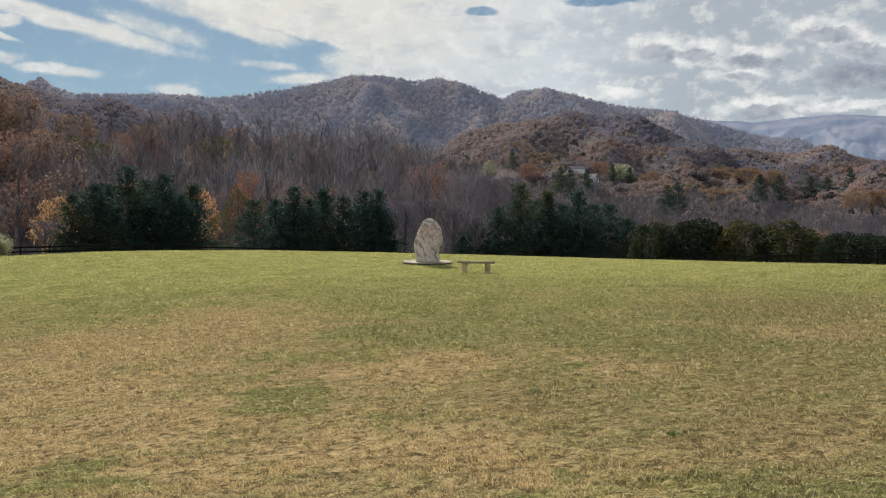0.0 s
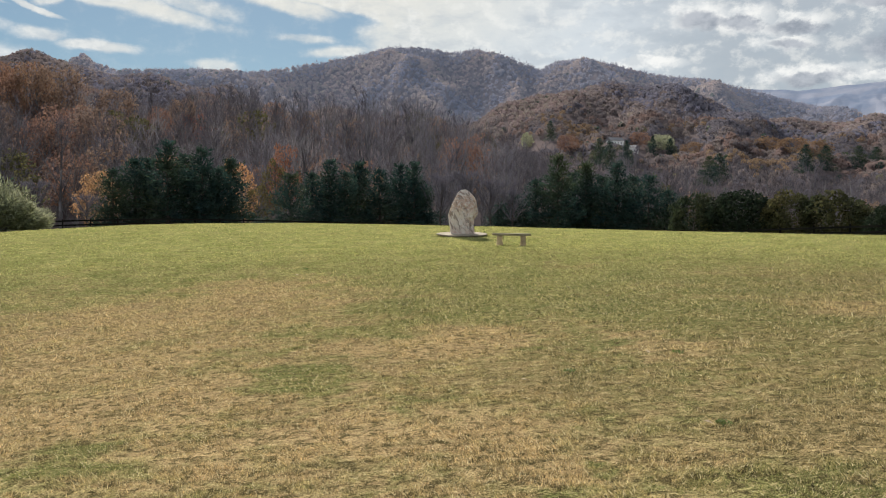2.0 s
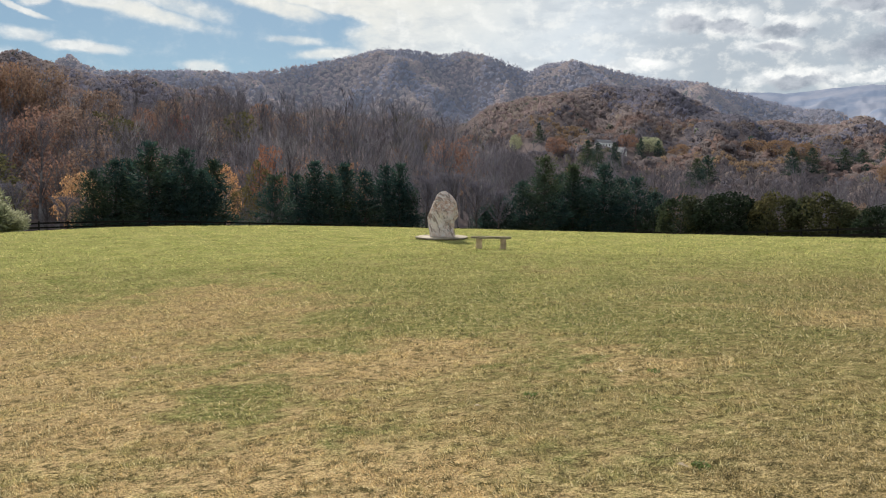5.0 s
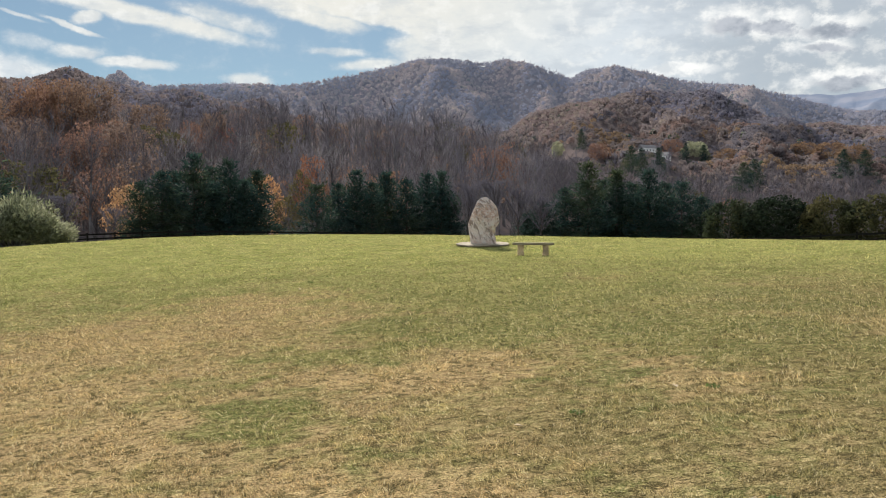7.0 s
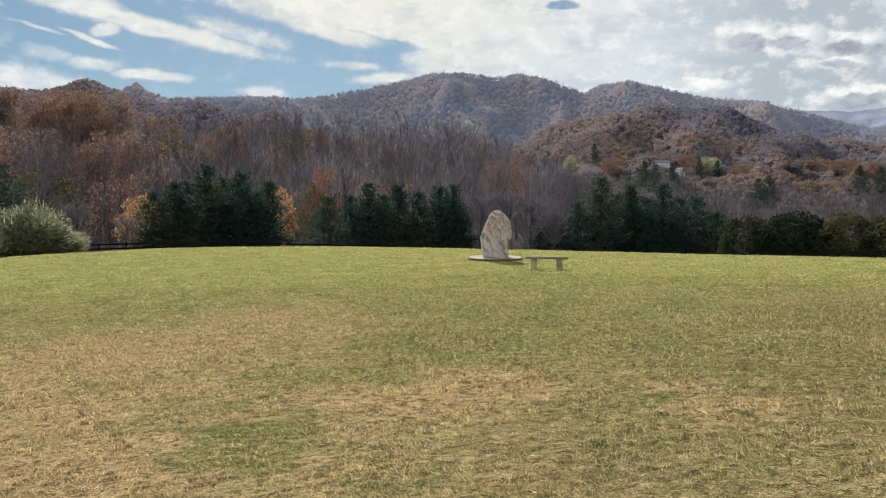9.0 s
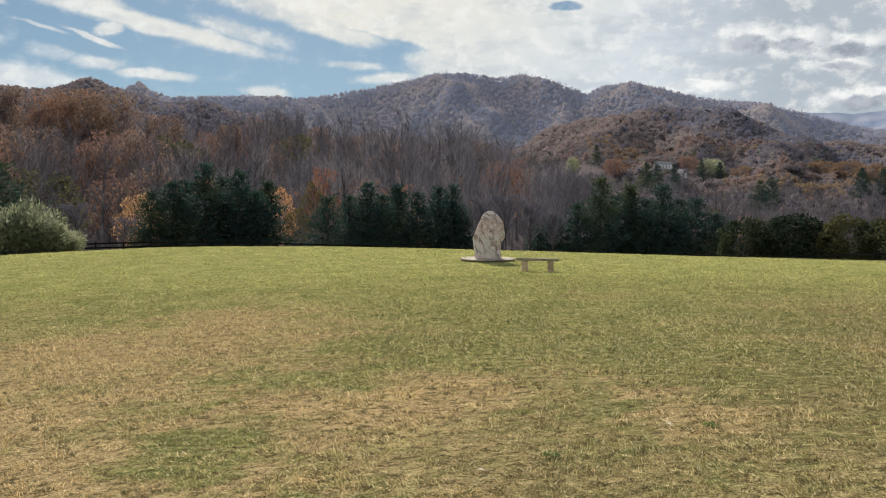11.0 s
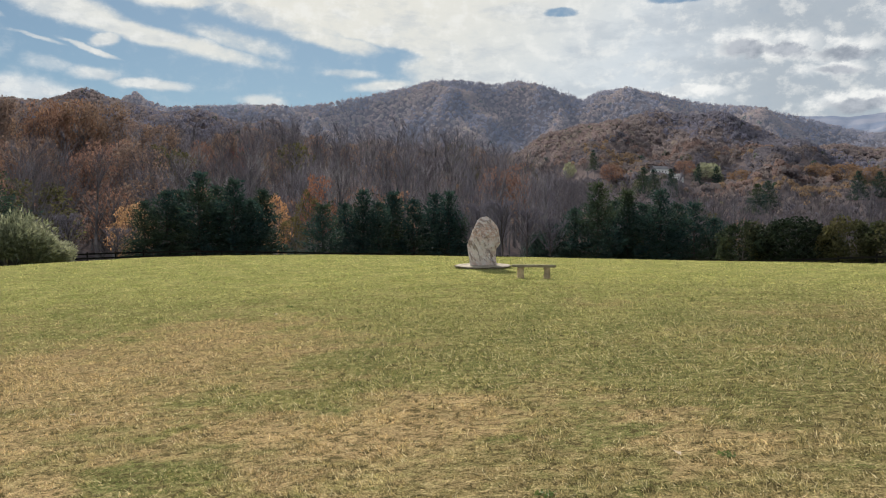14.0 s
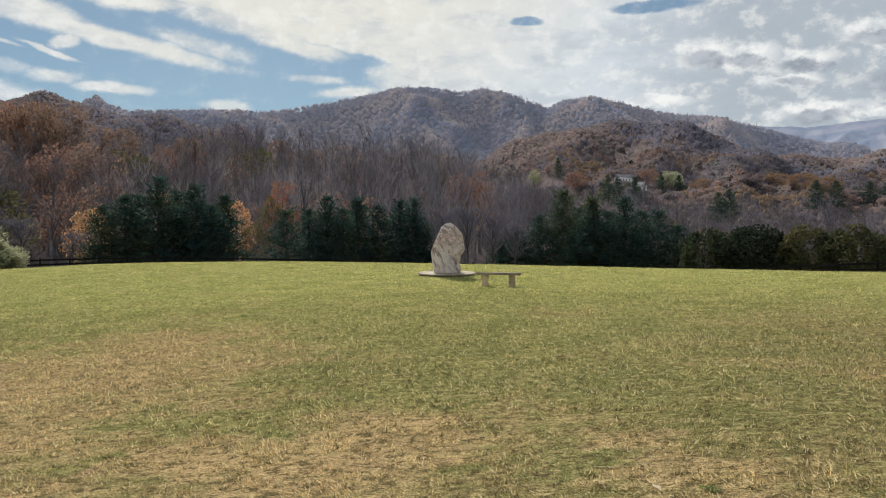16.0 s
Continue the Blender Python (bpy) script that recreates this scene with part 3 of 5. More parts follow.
def bush(seed, radius, height, count, size, thin=False, lumps=14):
    """A many-stemmed shrub: short stems and lumps of leaves."""
    rng = np.random.default_rng(seed)
    wood, crown = Soup(), Soup()
    for k in range(lumps):
        a, d = rng.random() * 6.283, math.sqrt(rng.random()) * radius * 0.72
        top = height * (1 - 0.55 * (d / radius) ** 2) * rng.uniform(0.62, 1.0)
        p = np.array([math.cos(a) * d, math.sin(a) * d, top * 0.66])
        wood.add(*tube([(p[0] * 0.15, p[1] * 0.15, -0.1), p * (0.6, 0.6, 0.6), p], [0.05, 0.03, 0.01], 3), 0)
        per = count // lumps
        out = unit(rng.normal(size=(per, 3)) + (0, 0, 0.2))
        c = p + out * (rng.random(per)[:, None] ** 0.33) * (radius * 0.36, radius * 0.36, top * 0.38)
        c[:, 2] = np.maximum(c[:, 2], 0.03)
        if thin:
            crown.add(*slivers(c, unit(out + (0, 0, 0.5) + rng.normal(size=(per, 3)) * 0.5), rng.uniform(0.7, 1.5, per) * size, rng.uniform(0.3, 0.5, per) * size, rng), 0)
        else:
            crown.add(*leaves(c, rng.uniform(0.6, 1.3, per) * size, rng), 0)
    return wood, crown


def plant(name, soups, bark, leaf, label, category, group):
    """A plant as an Empty with a trunk and a crown."""
    top = empty(name, pose(0, 0, 0), label, category, group)
    for piece, soup, mat in (("trunk", soups[0], bark), ("crown", soups[1], leaf)):
        ob = new(piece, soup.mesh(piece, [mat]))
        ob.parent = top
    return top


def polar(az, r):
    return r * math.sin(radians(az)), r * math.cos(radians(az))


def set_plant(proto, used, x, y, scale, turn, sink=0.0):
    m = pose(x, y, ground_z(x, y) - sink, 0, 0, turn) @ Matrix.Diagonal((scale[0], scale[0], scale[1], 1))
    if not used:
        proto.matrix_world = m
        return proto
    ob = copy_thing(proto, pose(0, 0, 0))
    ob.matrix_basis = m
    return ob


# ---- standing stone on its slab ----
STONE_X, STONE_Y = 0.60, 35.0
def make_stone():
    mat, n, s = material("weathered_pink_quartzite", 0.85, 0.3)
    tc = n.add("ShaderNodeTexCoord").outputs["Object"]
    big = n.noise(tc, 1.6, 5.0, 0.6, 0.8)
    fine = n.noise(tc, 9.0, 6.0, 0.65, 0.4)
    x, y, z = n.split(tc)
    grain = n.noise(n.xyz(n.math("ADD", x, n.math("MULTIPLY", z, 0.45)), y, n.math("MULTIPLY", z, 0.35)), 6.0, 5.0, 0.6, 0.6)
    col = n.mix(n.ramp(big, 0.42, 0.60), rgb(0.88, 0.79, 0.73), rgb(0.74, 0.58, 0.50))
    col = n.mix(n.ramp(fine, 0.46, 0.7), col, rgb(0.90, 0.86, 0.83))
    # iron stains in a broad band below the bleached cap
    band = n.math("ADD", z, n.math("MULTIPLY", n.math("SUBTRACT", big, 0.5), 0.9))
    stain = n.math("MULTIPLY", n.ramp(band, 0.75, 1.25), n.ramp(band, 1.72, 1.58))
    col = n.mix(n.math("MULTIPLY", stain, n.ramp(fine, 0.62, 0.36, 0.15, 0.75)), col, rgb(0.52, 0.31, 0.20))
    col = n.mix(n.math("MULTIPLY", n.ramp(grain, 0.53, 0.60), 0.7), col, rgb(0.26, 0.18, 0.14))
    n.put(s.inputs["Base Color"], col)
    bump(n, s, n.math("ADD", fine, n.math("MULTIPLY", grain, 2.0)), 1.0, 0.14)
    bm = bmesh.new()
    levels = 62
    # half-widths to each side of the axis, by height
    H = 1.98
    hz = [0, .2, .32, .4, .5, .62, .72, .8, .9, .96, 1.0]
    lx = [-.515, -.555, -.60, -.63, -.655, -.56, -.44, -.345, -.19, -.10, -.03]
    rx = [.52, .48, .50, .60, .69, .71, .62, .51, .33, .22, .10]
    dp = [.34, .37, .38, .40, .40, .37, .34, .30, .22, .14, .05]
    sides = 76
    rows = []
    for k in range(levels + 1):
        t = k / levels
        a, b, d = (np.interp(t, hz, q) for q in (lx, rx, dp))
        row = []
        for j in range(sides):
            ang = 2 * math.pi * j / sides
            c, q = math.cos(ang), math.sin(ang)
            cc, qq = math.copysign(abs(c) ** 0.72, c), math.copysign(abs(q) ** 0.72, q)
            px = (a + b) / 2 + (b - a) / 2 * cc
            py = d * qq
            w = noise.noise(Vector((px * 1.7, py * 1.7 + 4, t * 3.4))) * 0.10 + noise.noise(Vector((px * 5, py * 5, t * 10))) * 0.035
            # flaked ledges that slant across the face
            ledge = math.floor((t * 3.4 + px * 1.3) * 2.2 + noise.noise(Vector((px, py, t)))) * 0.5 % 1.0
            w += (ledge - 0.25) * 0.075
            # an overhanging cap, and creases that run down from it across the face
            if t > 0.85 + 0.05 * noise.noise(Vector((px * 2.5, py, 1.0))):
                w += 0.06
            for lean, off, deep in ((0.55, -0.28, 0.09), (-0.4, 0.22, 0.07), (0.9, 0.35, 0.06)):
                line = px - off - (t - 0.5) * lean + 0.12 * noise.noise(Vector((t * 5, off, 3.0)))
                w -= deep * max(0.0, 1 - abs(line) * 14)
                w += 0.5 * deep * math.copysign(1, line) * max(0.0, 1 - abs(line) * 4)
            edge = 1 - abs(c) * 0.55
            py += math.copysign(1, q if abs(q) > 1e-6 else 1) * w * edge
            px += w * 0.35 * c
            row.append(bm.verts.new((px, py, t * H + 0.03 * noise.noise(Vector((px * 3, py * 3, 7))) * (t > 0.05))))
        rows.append(row)
    for k in range(levels):
        for j in range(sides):
            bm.faces.new((rows[k][j], rows[k][(j + 1) % sides], rows[k + 1][(j + 1) % sides], rows[k + 1][j]))
    # flat split faces
    cut = random.Random(19)
    for _ in range(26):
        a, e = cut.uniform(0, 2 * math.pi), cut.uniform(-0.25, 0.7)
        way = Vector((math.cos(a) * math.cos(e), math.sin(a) * math.cos(e) * 1.4, math.sin(e))).normalized()
        mid = Vector((0, 0, cut.uniform(0.5, 1.6)))
        reach = max((v.co - mid).dot(way) for row in rows for v in row if abs(v.co.z - mid.z) < 0.5) - cut.uniform(0.03, 0.10)
        for row in rows:
            for v in row:
                over = (v.co - mid).dot(way) - reach
                if over > 0:
                    v.co -= way * over * 0.9
    bm.faces.new(rows[-1])
    bm.faces.new(rows[0][::-1])
    bmesh.ops.recalc_face_normals(bm, faces=bm.faces)
    me = bpy.data.meshes.new("standing_stone")
    bm.to_mesh(me)
    bm.free()
    me.materials.append(mat)
    ob = new("standing_stone", me)
    ob.matrix_world = pose(STONE_X, STONE_Y, SLAB_TOP - 0.03) @ Matrix.Diagonal((1.09, 1.0, 1.03, 1))
    tagged(ob, "tall rough pinkish-grey boulder standing upright on a round stone slab", "standing stone")


SLAB_TOP = 0.85


def slab_material(name, a, b):
    mat, n, s = material(name, 0.85, 0.3)
    tc = n.add("ShaderNodeTexCoord").outputs["Object"]
    big, fine = n.noise(tc, 2.5, 5.0, 0.6, 0.5), n.noise(tc, 22.0, 5.0, 0.65)
    col = n.mix(n.ramp(big, 0.35, 0.65), rgb(*a), rgb(*b))
    col = n.mix(n.math("MULTIPLY", n.ramp(fine, 0.5, 0.68), 0.6), col, rgb(0.16, 0.14, 0.10))
    n.put(s.inputs["Base Color"], col)
    bump(n, s, n.math("ADD", fine, big), 0.7, 0.02)
    return mat


STONEWORK = slab_material("flagstone", (0.33, 0.28, 0.21), (0.22, 0.185, 0.135))
BENCH_TOP = slab_material("lichened_bench_stone", (0.27, 0.235, 0.15), (0.19, 0.17, 0.105))
BENCH_LEG = slab_material("pale_bench_stone", (0.58, 0.45, 0.27), (0.30, 0.235, 0.14))


def rough_plate(outline, thickness, seed, jag=0.012):
    """A slab from an outline, with a split, slightly uneven edge."""
    bm = bmesh.new()
    rng = random.Random(seed)
    low, mid, high, inner = [], [], [], []
    for x, y in outline:
        j = rng.uniform(-jag, jag)
        low.append(bm.verts.new((x * 0.985 + j, y * 0.985 + j, 0)))
        mid.append(bm.verts.new((x + rng.uniform(-jag, jag), y + rng.uniform(-jag, jag), thickness * 0.55)))
        high.append(bm.verts.new((x * 0.99 + j, y * 0.99 - j, thickness * 0.93)))
        inner.append(bm.verts.new((x * 0.95, y * 0.95, thickness + rng.uniform(-0.2, 0.2) * jag)))
    k = len(outline)
    for ring, nxt in ((low, mid), (mid, high), (high, inner)):
        for i in range(k):
            bm.faces.new((ring[i], ring[(i + 1) % k], nxt[(i + 1) % k], nxt[i]))
    bm.faces.new(inner)
    bm.faces.new(low[::-1])
    bmesh.ops.recalc_face_normals(bm, faces=bm.faces)
    return bm


def make_slab():
    rng = random.Random(3)
    ring = [((1.14 + rng.uniform(-.035, .035)) * math.cos(a), (1.10 + rng.uniform(-.035, .035)) * math.sin(a)) for a in np.linspace(0, 2 * math.pi, 36, endpoint=False)]
    top = empty("round_slab", pose(STONE_X + 0.01, STONE_Y, SLAB_TOP - 0.055, 3.4), "round flagstone plinth lying level in the grass", "plinth")
    part("plate", rough_plate(ring, 0.055, 4, 0.02), STONEWORK, top)
    foot = [(x * 0.86, y * 0.86) for x, y in ring]
    base = rough_plate(foot, 0.3, 5)
    bmesh.ops.translate(base, verts=base.verts, vec=(0, 0, -0.302))
    part("footing", base, STONEWORK, top)


def make_bench():
    x, y = 2.36, 29.3
    g = ground_z(x, y)
    top = empty("stone_bench", pose(x, y, g, 0, 0.4, -4), "low garden bench of rough stone slabs on two stout legs", "bench")
    rng = random.Random(8)
    edge = [(-.72, -.20), (-.45, -.23), (-.1, -.225), (.25, -.235), (.55, -.22), (.72, -.19), (.735, 0), (.71, .19), (.4, .225), (0, .23), (-.4, .22), (-.70, .20), (-.73, .02)]
    seat = rough_plate(edge, 0.085, 9)
    bmesh.ops.translate(seat, verts=seat.verts, vec=(0, 0, 0.365))
    part("seat", seat, BENCH_TOP, top, "weathered lichen-tinted stone seat slab")
    for side in (-1, 1):
        foot = [(-.085, -.17), (.03, -.185), (.095, -.16), (.09, .02), (.095, .16), (0, .18), (-.09, .165), (-.1, 0)]
        leg = rough_plate(foot, 0.40, 11 + side, 0.015)
        for v in leg.verts:
            v.co.x *= 1.12 - 0.5 * (v.co.z - 0.2) * (v.co.z < 0.2) - 0.25 * max(0, 0.3 - abs(v.co.z - 0.2))
        bmesh.ops.translate(leg, verts=leg.verts, vec=(side * 0.43, 0, -0.034))
        part("leg", leg, BENCH_LEG, top, "pale rough-hewn stone leg")


make_slab()
make_stone()
make_bench()


# ---- black board fence ----
def box(bm, a, b, half_w, half_h):
    """A bar from a to b."""
    a, b = Vector(a), Vector(b)
    along = (b - a).normalized()
    side = along.cross(Vector((0, 0, 1))).normalized() * half_w
    up = Vector((0, 0, half_h))
    ends = [[bm.verts.new(p + s * side + u * up) for s, u in ((-1, -1), (1, -1), (1, 1), (-1, 1))] for p in (a, b)]
    for i in range(4):
        bm.faces.new((ends[0][i], ends[0][(i + 1) % 4], ends[1][(i + 1) % 4], ends[1][i]))
    bm.faces.new(ends[0][::-1])
    bm.faces.new(ends[1])


def make_fence():
    fence = empty("board_fence", pose(0, 0, 0), "black-painted three-rail wooden board fence round the lawn", "fence")
    rng = random.Random(12)
    az, line = -44.0, []
    while az < 41:
        r = float(at(FENCE_R, az))
        x, y = polar(az, r)
        line.append((x, y, ground_z(x, y)))
        az += math.degrees(2.44 / r) * 0.97
    post_mesh = None
    for k, (x, y, z) in enumerate(line):
        if post_mesh is None:
            bm = bmesh.new()
            bmesh.ops.create_cone(bm, cap_ends=True, segments=8, radius1=0.075, radius2=0.068, depth=1.75)
            bmesh.ops.translate(bm, verts=bm.verts, vec=(0, 0, 0.475))
            ob = part("post", bm, RAIL, fence)
            post_mesh = ob.data
        else:
            ob = new("post", post_mesh)
            ob.parent = fence
        ob.matrix_basis = pose(x, y, z + rng.uniform(-.02, .03), rng.uniform(-1, 1), rng.uniform(-1, 1), rng.uniform(0, 90))
    for k in range(len(line) - 1):
        (x0, y0, z0), (x1, y1, z1) = line[k], line[k + 1]
        for hgt in (0.38, 0.78, 1.17):
            bm = bmesh.new()
            box(bm, (x0 * 0.998, y0 * 0.998, z0 + hgt + rng.uniform(-.012, .012)), (x1 * 0.998, y1 * 0.998, z1 + hgt + rng.uniform(-.012, .012)), 0.016, 0.072)
            part("rail", bm, RAIL, fence)


make_fence()


# ---- pines behind the fence ----
def top_scale(az, r, el, h):
    """Scale that lifts a tree's tip to the given elevation."""
    x, y = polar(az, r)
    return (EYE + r * math.tan(radians(el)) - ground_z(x, y)) / h


def make_pines():
    group = "pines behind the fence"
    protos = [plant("pine_tree", pine_tree(20 + k, 12.0, width=w, base=b), PINE_BARK, NEEDLE, label, "pine", group) for k, (w, b, label) in enumerate((
        (0.30, 0.02, "tall dark green white pine with a pointed crown"), (0.36, 0.02, "broad dark green pine branched to the ground"),
        (0.27, 0.05, "slender dark pine with a bare lower trunk"), (0.42, 0.01, "rounded dense dark green pine")))]
    used = [False] * 4
    rng = random.Random(5)
    for az, r, el, kind in ((-34.2, 90, 6.6, 1), (-32.4, 93, 4.6, 3), (-36.4, 88, 6.0, 1), (-23.4, 106, 3.1, 1), (-22.0, 108, 3.83, 1), (-19.9, 106, 5.05, 0), (-17.6, 106, 4.66, 0), (-15.7, 111, 3.97, 2), (-21.1, 111, 3.88, 2), (-18.7, 110, 4.17, 1), (-16.5, 106, 3.29, 1), (-10.0, 110, 3.09, 1), (-7.6, 105, 3.18, 1), (-2.0, 109, 2.5, 1), (8.9, 106, 3.17, 1), (11.0, 105, 2.88, 1), (13.2, 104, 2.88, 1), (-11.5, 103, 3.03, 3), (-8.7, 107, 4.01, 0),
                            (-6.6, 110, 3.92, 2), (-5.1, 107, 3.37, 0), (-3.6, 109, 3.77, 1), (-2.6, 106, 3.91, 0), (6.3, 103, 2.68, 1), (7.9, 101, 4.38, 0), (9.9, 103, 3.85, 2),
                            (12.1, 101, 3.79, 0), (14.3, 100, 2.92, 3), (15.6, 101, 1.9, 1), (4.7, 104, 1.7, 1), (3.6, 106, 0.9, 2)):
        x, y = polar(az, r)
        s = top_scale(az, r, el, 12.0)
        set_plant(protos[kind], used[kind], x, y, (max(s, 0.75) * rng.uniform(1.05, 1.2), s), rng.uniform(0, 360), 0.1)
        used[kind] = True


make_pines()


def make_shrubs():
    green = plant("evergreen_shrub", leafy_tree(41, 4.2, 4200, 22, 0.44, 0.2, 0.02), BARK, SHRUB, "rounded dark green shrub behind the fence", "shrub", "shrubs along the fence")
    gold = plant("yellowing_shrub", leafy_tree(42, 4.2, 4000, 20, 0.40, 0.2, 0.02), BARK, FADED, "shrub with yellowing autumn leaves behind the fence", "shrub", "shrubs along the fence")
    used = [False, False]
    rng = random.Random(6)
    for az, r, el, kind, wide in ((17.4, 88, 1.7, 1, 1.0), (20.2, 86, 2.0, 0, 1.2), (18.8, 92, 1.5, 0, 1.0), (23.4, 84, 1.9, 1, 0.9), (21.9, 88, 1.3, 0, 1.0),
                                  (26.2, 82, 1.8, 1, 1.1), (28.0, 80, 1.0, 1, 1.0), (29.5, 76, 1.1, 0, 1.0), (31.4, 74, 1.0, 0, 1.2), (33.6, 74, 1.0, 0, 1.2)):
        x, y = polar(az, r)
        s = max(top_scale(az, r, el, 4.2), 0.4)
        set_plant((green, gold)[kind], used[kind], x, y, (s * wide, s), rng.uniform(0, 360), 0.05)
        used[kind] = True
    # the silvery thicket at the edge of the lawn
    silver = plant("silvery_bush", bush(51, 2.6, 3.4, 14000, 0.24, True, 44), BARK, SILVER, "large grey-green willow-like bush at the edge of the lawn", "bush", "silvery bushes")
    first = True
    for az, r, el, wide in ((-30.6, 72, 2.6, 0.92), (-28.6, 74, 1.0, 1.0), (-33.8, 64, 0.7, 1.2), (-36.4, 62, 1.0, 1.2)):
        x, y = polar(az, r)
        s = top_scale(az, r, el, 3.4)
        set_plant(silver, not first, x, y, (s * wide, s), az * 31, 0.05)
        first = False


make_shrubs()


# ---- woods ----
def stamp(soup, pieces, mats, x, y, z, scale, turn):
    c, s = math.cos(turn), math.sin(turn)
    m = np.array([[c, s, 0], [-s, c, 0], [0, 0, 1]])
    for (v, f, _), mat in zip(pieces, mats):
        soup.add((v * scale) @ m + (x, y, z), f, mat)


LEAF_MATS = [BARK, TWIG, RUST, BROWN, OCHRE, OLIVE, NEEDLE, PALE, TWIG_DARK, TWIG_PALE]


def wood_kind(az, r, rng):
    """Which tree grows there: mostly bare in the middle, more leaf on the left and right."""
    leaf = np.interp(az, [-40, -30, -22, -15, 0, 8, 14, 30], [0.26, 0.22, 0.14, 0.08, 0.06, 0.10, 0.15, 0.18])
    if rng.random() > leaf:
        return 1
    return int(rng.choice([2, 3, 3, 5, 3]))


def make_woods():
    rng = np.random.default_rng(17)
    bare = [bare_tree(60 + k, 20.0) for k in range(4)]
    light = [bare_tree(64 + k, 20.0, 250, 12, 0.2, 0.07) for k in range(4)]
    leafy = [leafy_tree(70 + k, 17.0) for k in range(3)]
    names = {1: ("bare_tree", "tall bare grey tree with fine upright twigs", TWIG), 8: ("bare_tree", "tall leafless tree with dark brown twigs", TWIG_DARK), 9: ("bare_tree", "leafless tree with pale grey twigs", TWIG_PALE), 2: ("rust_tree", "tree with rust-red autumn leaves", RUST), 3: ("brown_tree", "tree with dull brown autumn leaves", BROWN),
             4: ("golden_tree", "tree with orange-gold autumn leaves", OCHRE), 5: ("olive_tree", "tree with yellow-green fading leaves", OLIVE)}
    protos, used = {}, {}
    spots = []
    for _ in range(1500):
        az = rng.uniform(-43, 40)
        r = 128 + 215 * rng.random() ** 0.9
        spots.append((az, r, rng.random()))
    spots.sort(key=lambda s: s[1])
    rest = Soup()
    flat_bare = [[s.arrays() for s in t] for t in light]
    flat_leafy = [[s.arrays() for s in leafy_tree(74 + k, 17.0, 430, 12, 0.26, 0.72)] for k in range(3)]
    for n, (az, r, u) in enumerate(spots):
        x, y = polar(az, r)
        z = ground_z(x, y) - 0.2
        kind = wood_kind(az, r, rng)
        s = rng.uniform(0.62, 1.12) * (1.22 if rng.random() < 0.07 else 1.0)
        s *= float(np.interp(az, [2, 9, 35], [1.0, 0.74, 0.66]))
        turn = rng.uniform(0, 6.28)
        if n < 280:
            is_bare = kind == 1
            kind = int(rng.choice([1, 1, 8, 8, 8, 9] if az < 5 else [1, 8, 8])) if is_bare else kind
            key = (kind, int(u * (4 if is_bare else 3)))
            if key not in protos:
                soups = bare[key[1]] if is_bare else leafy[key[1]]
                protos[key] = plant(names[kind][0], soups, BARK, names[kind][2], names[kind][1], "tree", "trees at the edge of the woods")
            set_plant(protos[key], key in used, x, y, (s, s), math.degrees(turn), 0.2)
            used[key] = True
        else:
            pieces = flat_bare[int(u * 4)] if kind == 1 else flat_leafy[int(u * 3)]
            shade = int(rng.choice([1, 1, 8, 8, 8, 9] if az < 5 else [1, 8, 8, 8])) if kind == 1 else kind
            stamp(rest, pieces, (0, shade), x, y, z, s, turn)
    ob = new("woods", rest.mesh("woods", LEAF_MATS))
    tagged(ob, "mixed autumn woods of bare grey and rust-leaved trees", "woods", kind="stuff")


make_woods()


# ---- trees that stand out, and houses in the valley ----
AMBER = plain("amber_leaves", (0.25, 0.16, 0.10), (0.20, 0.135, 0.09), 0.2, leafy=True, vary=0.25)
CLEAR = []


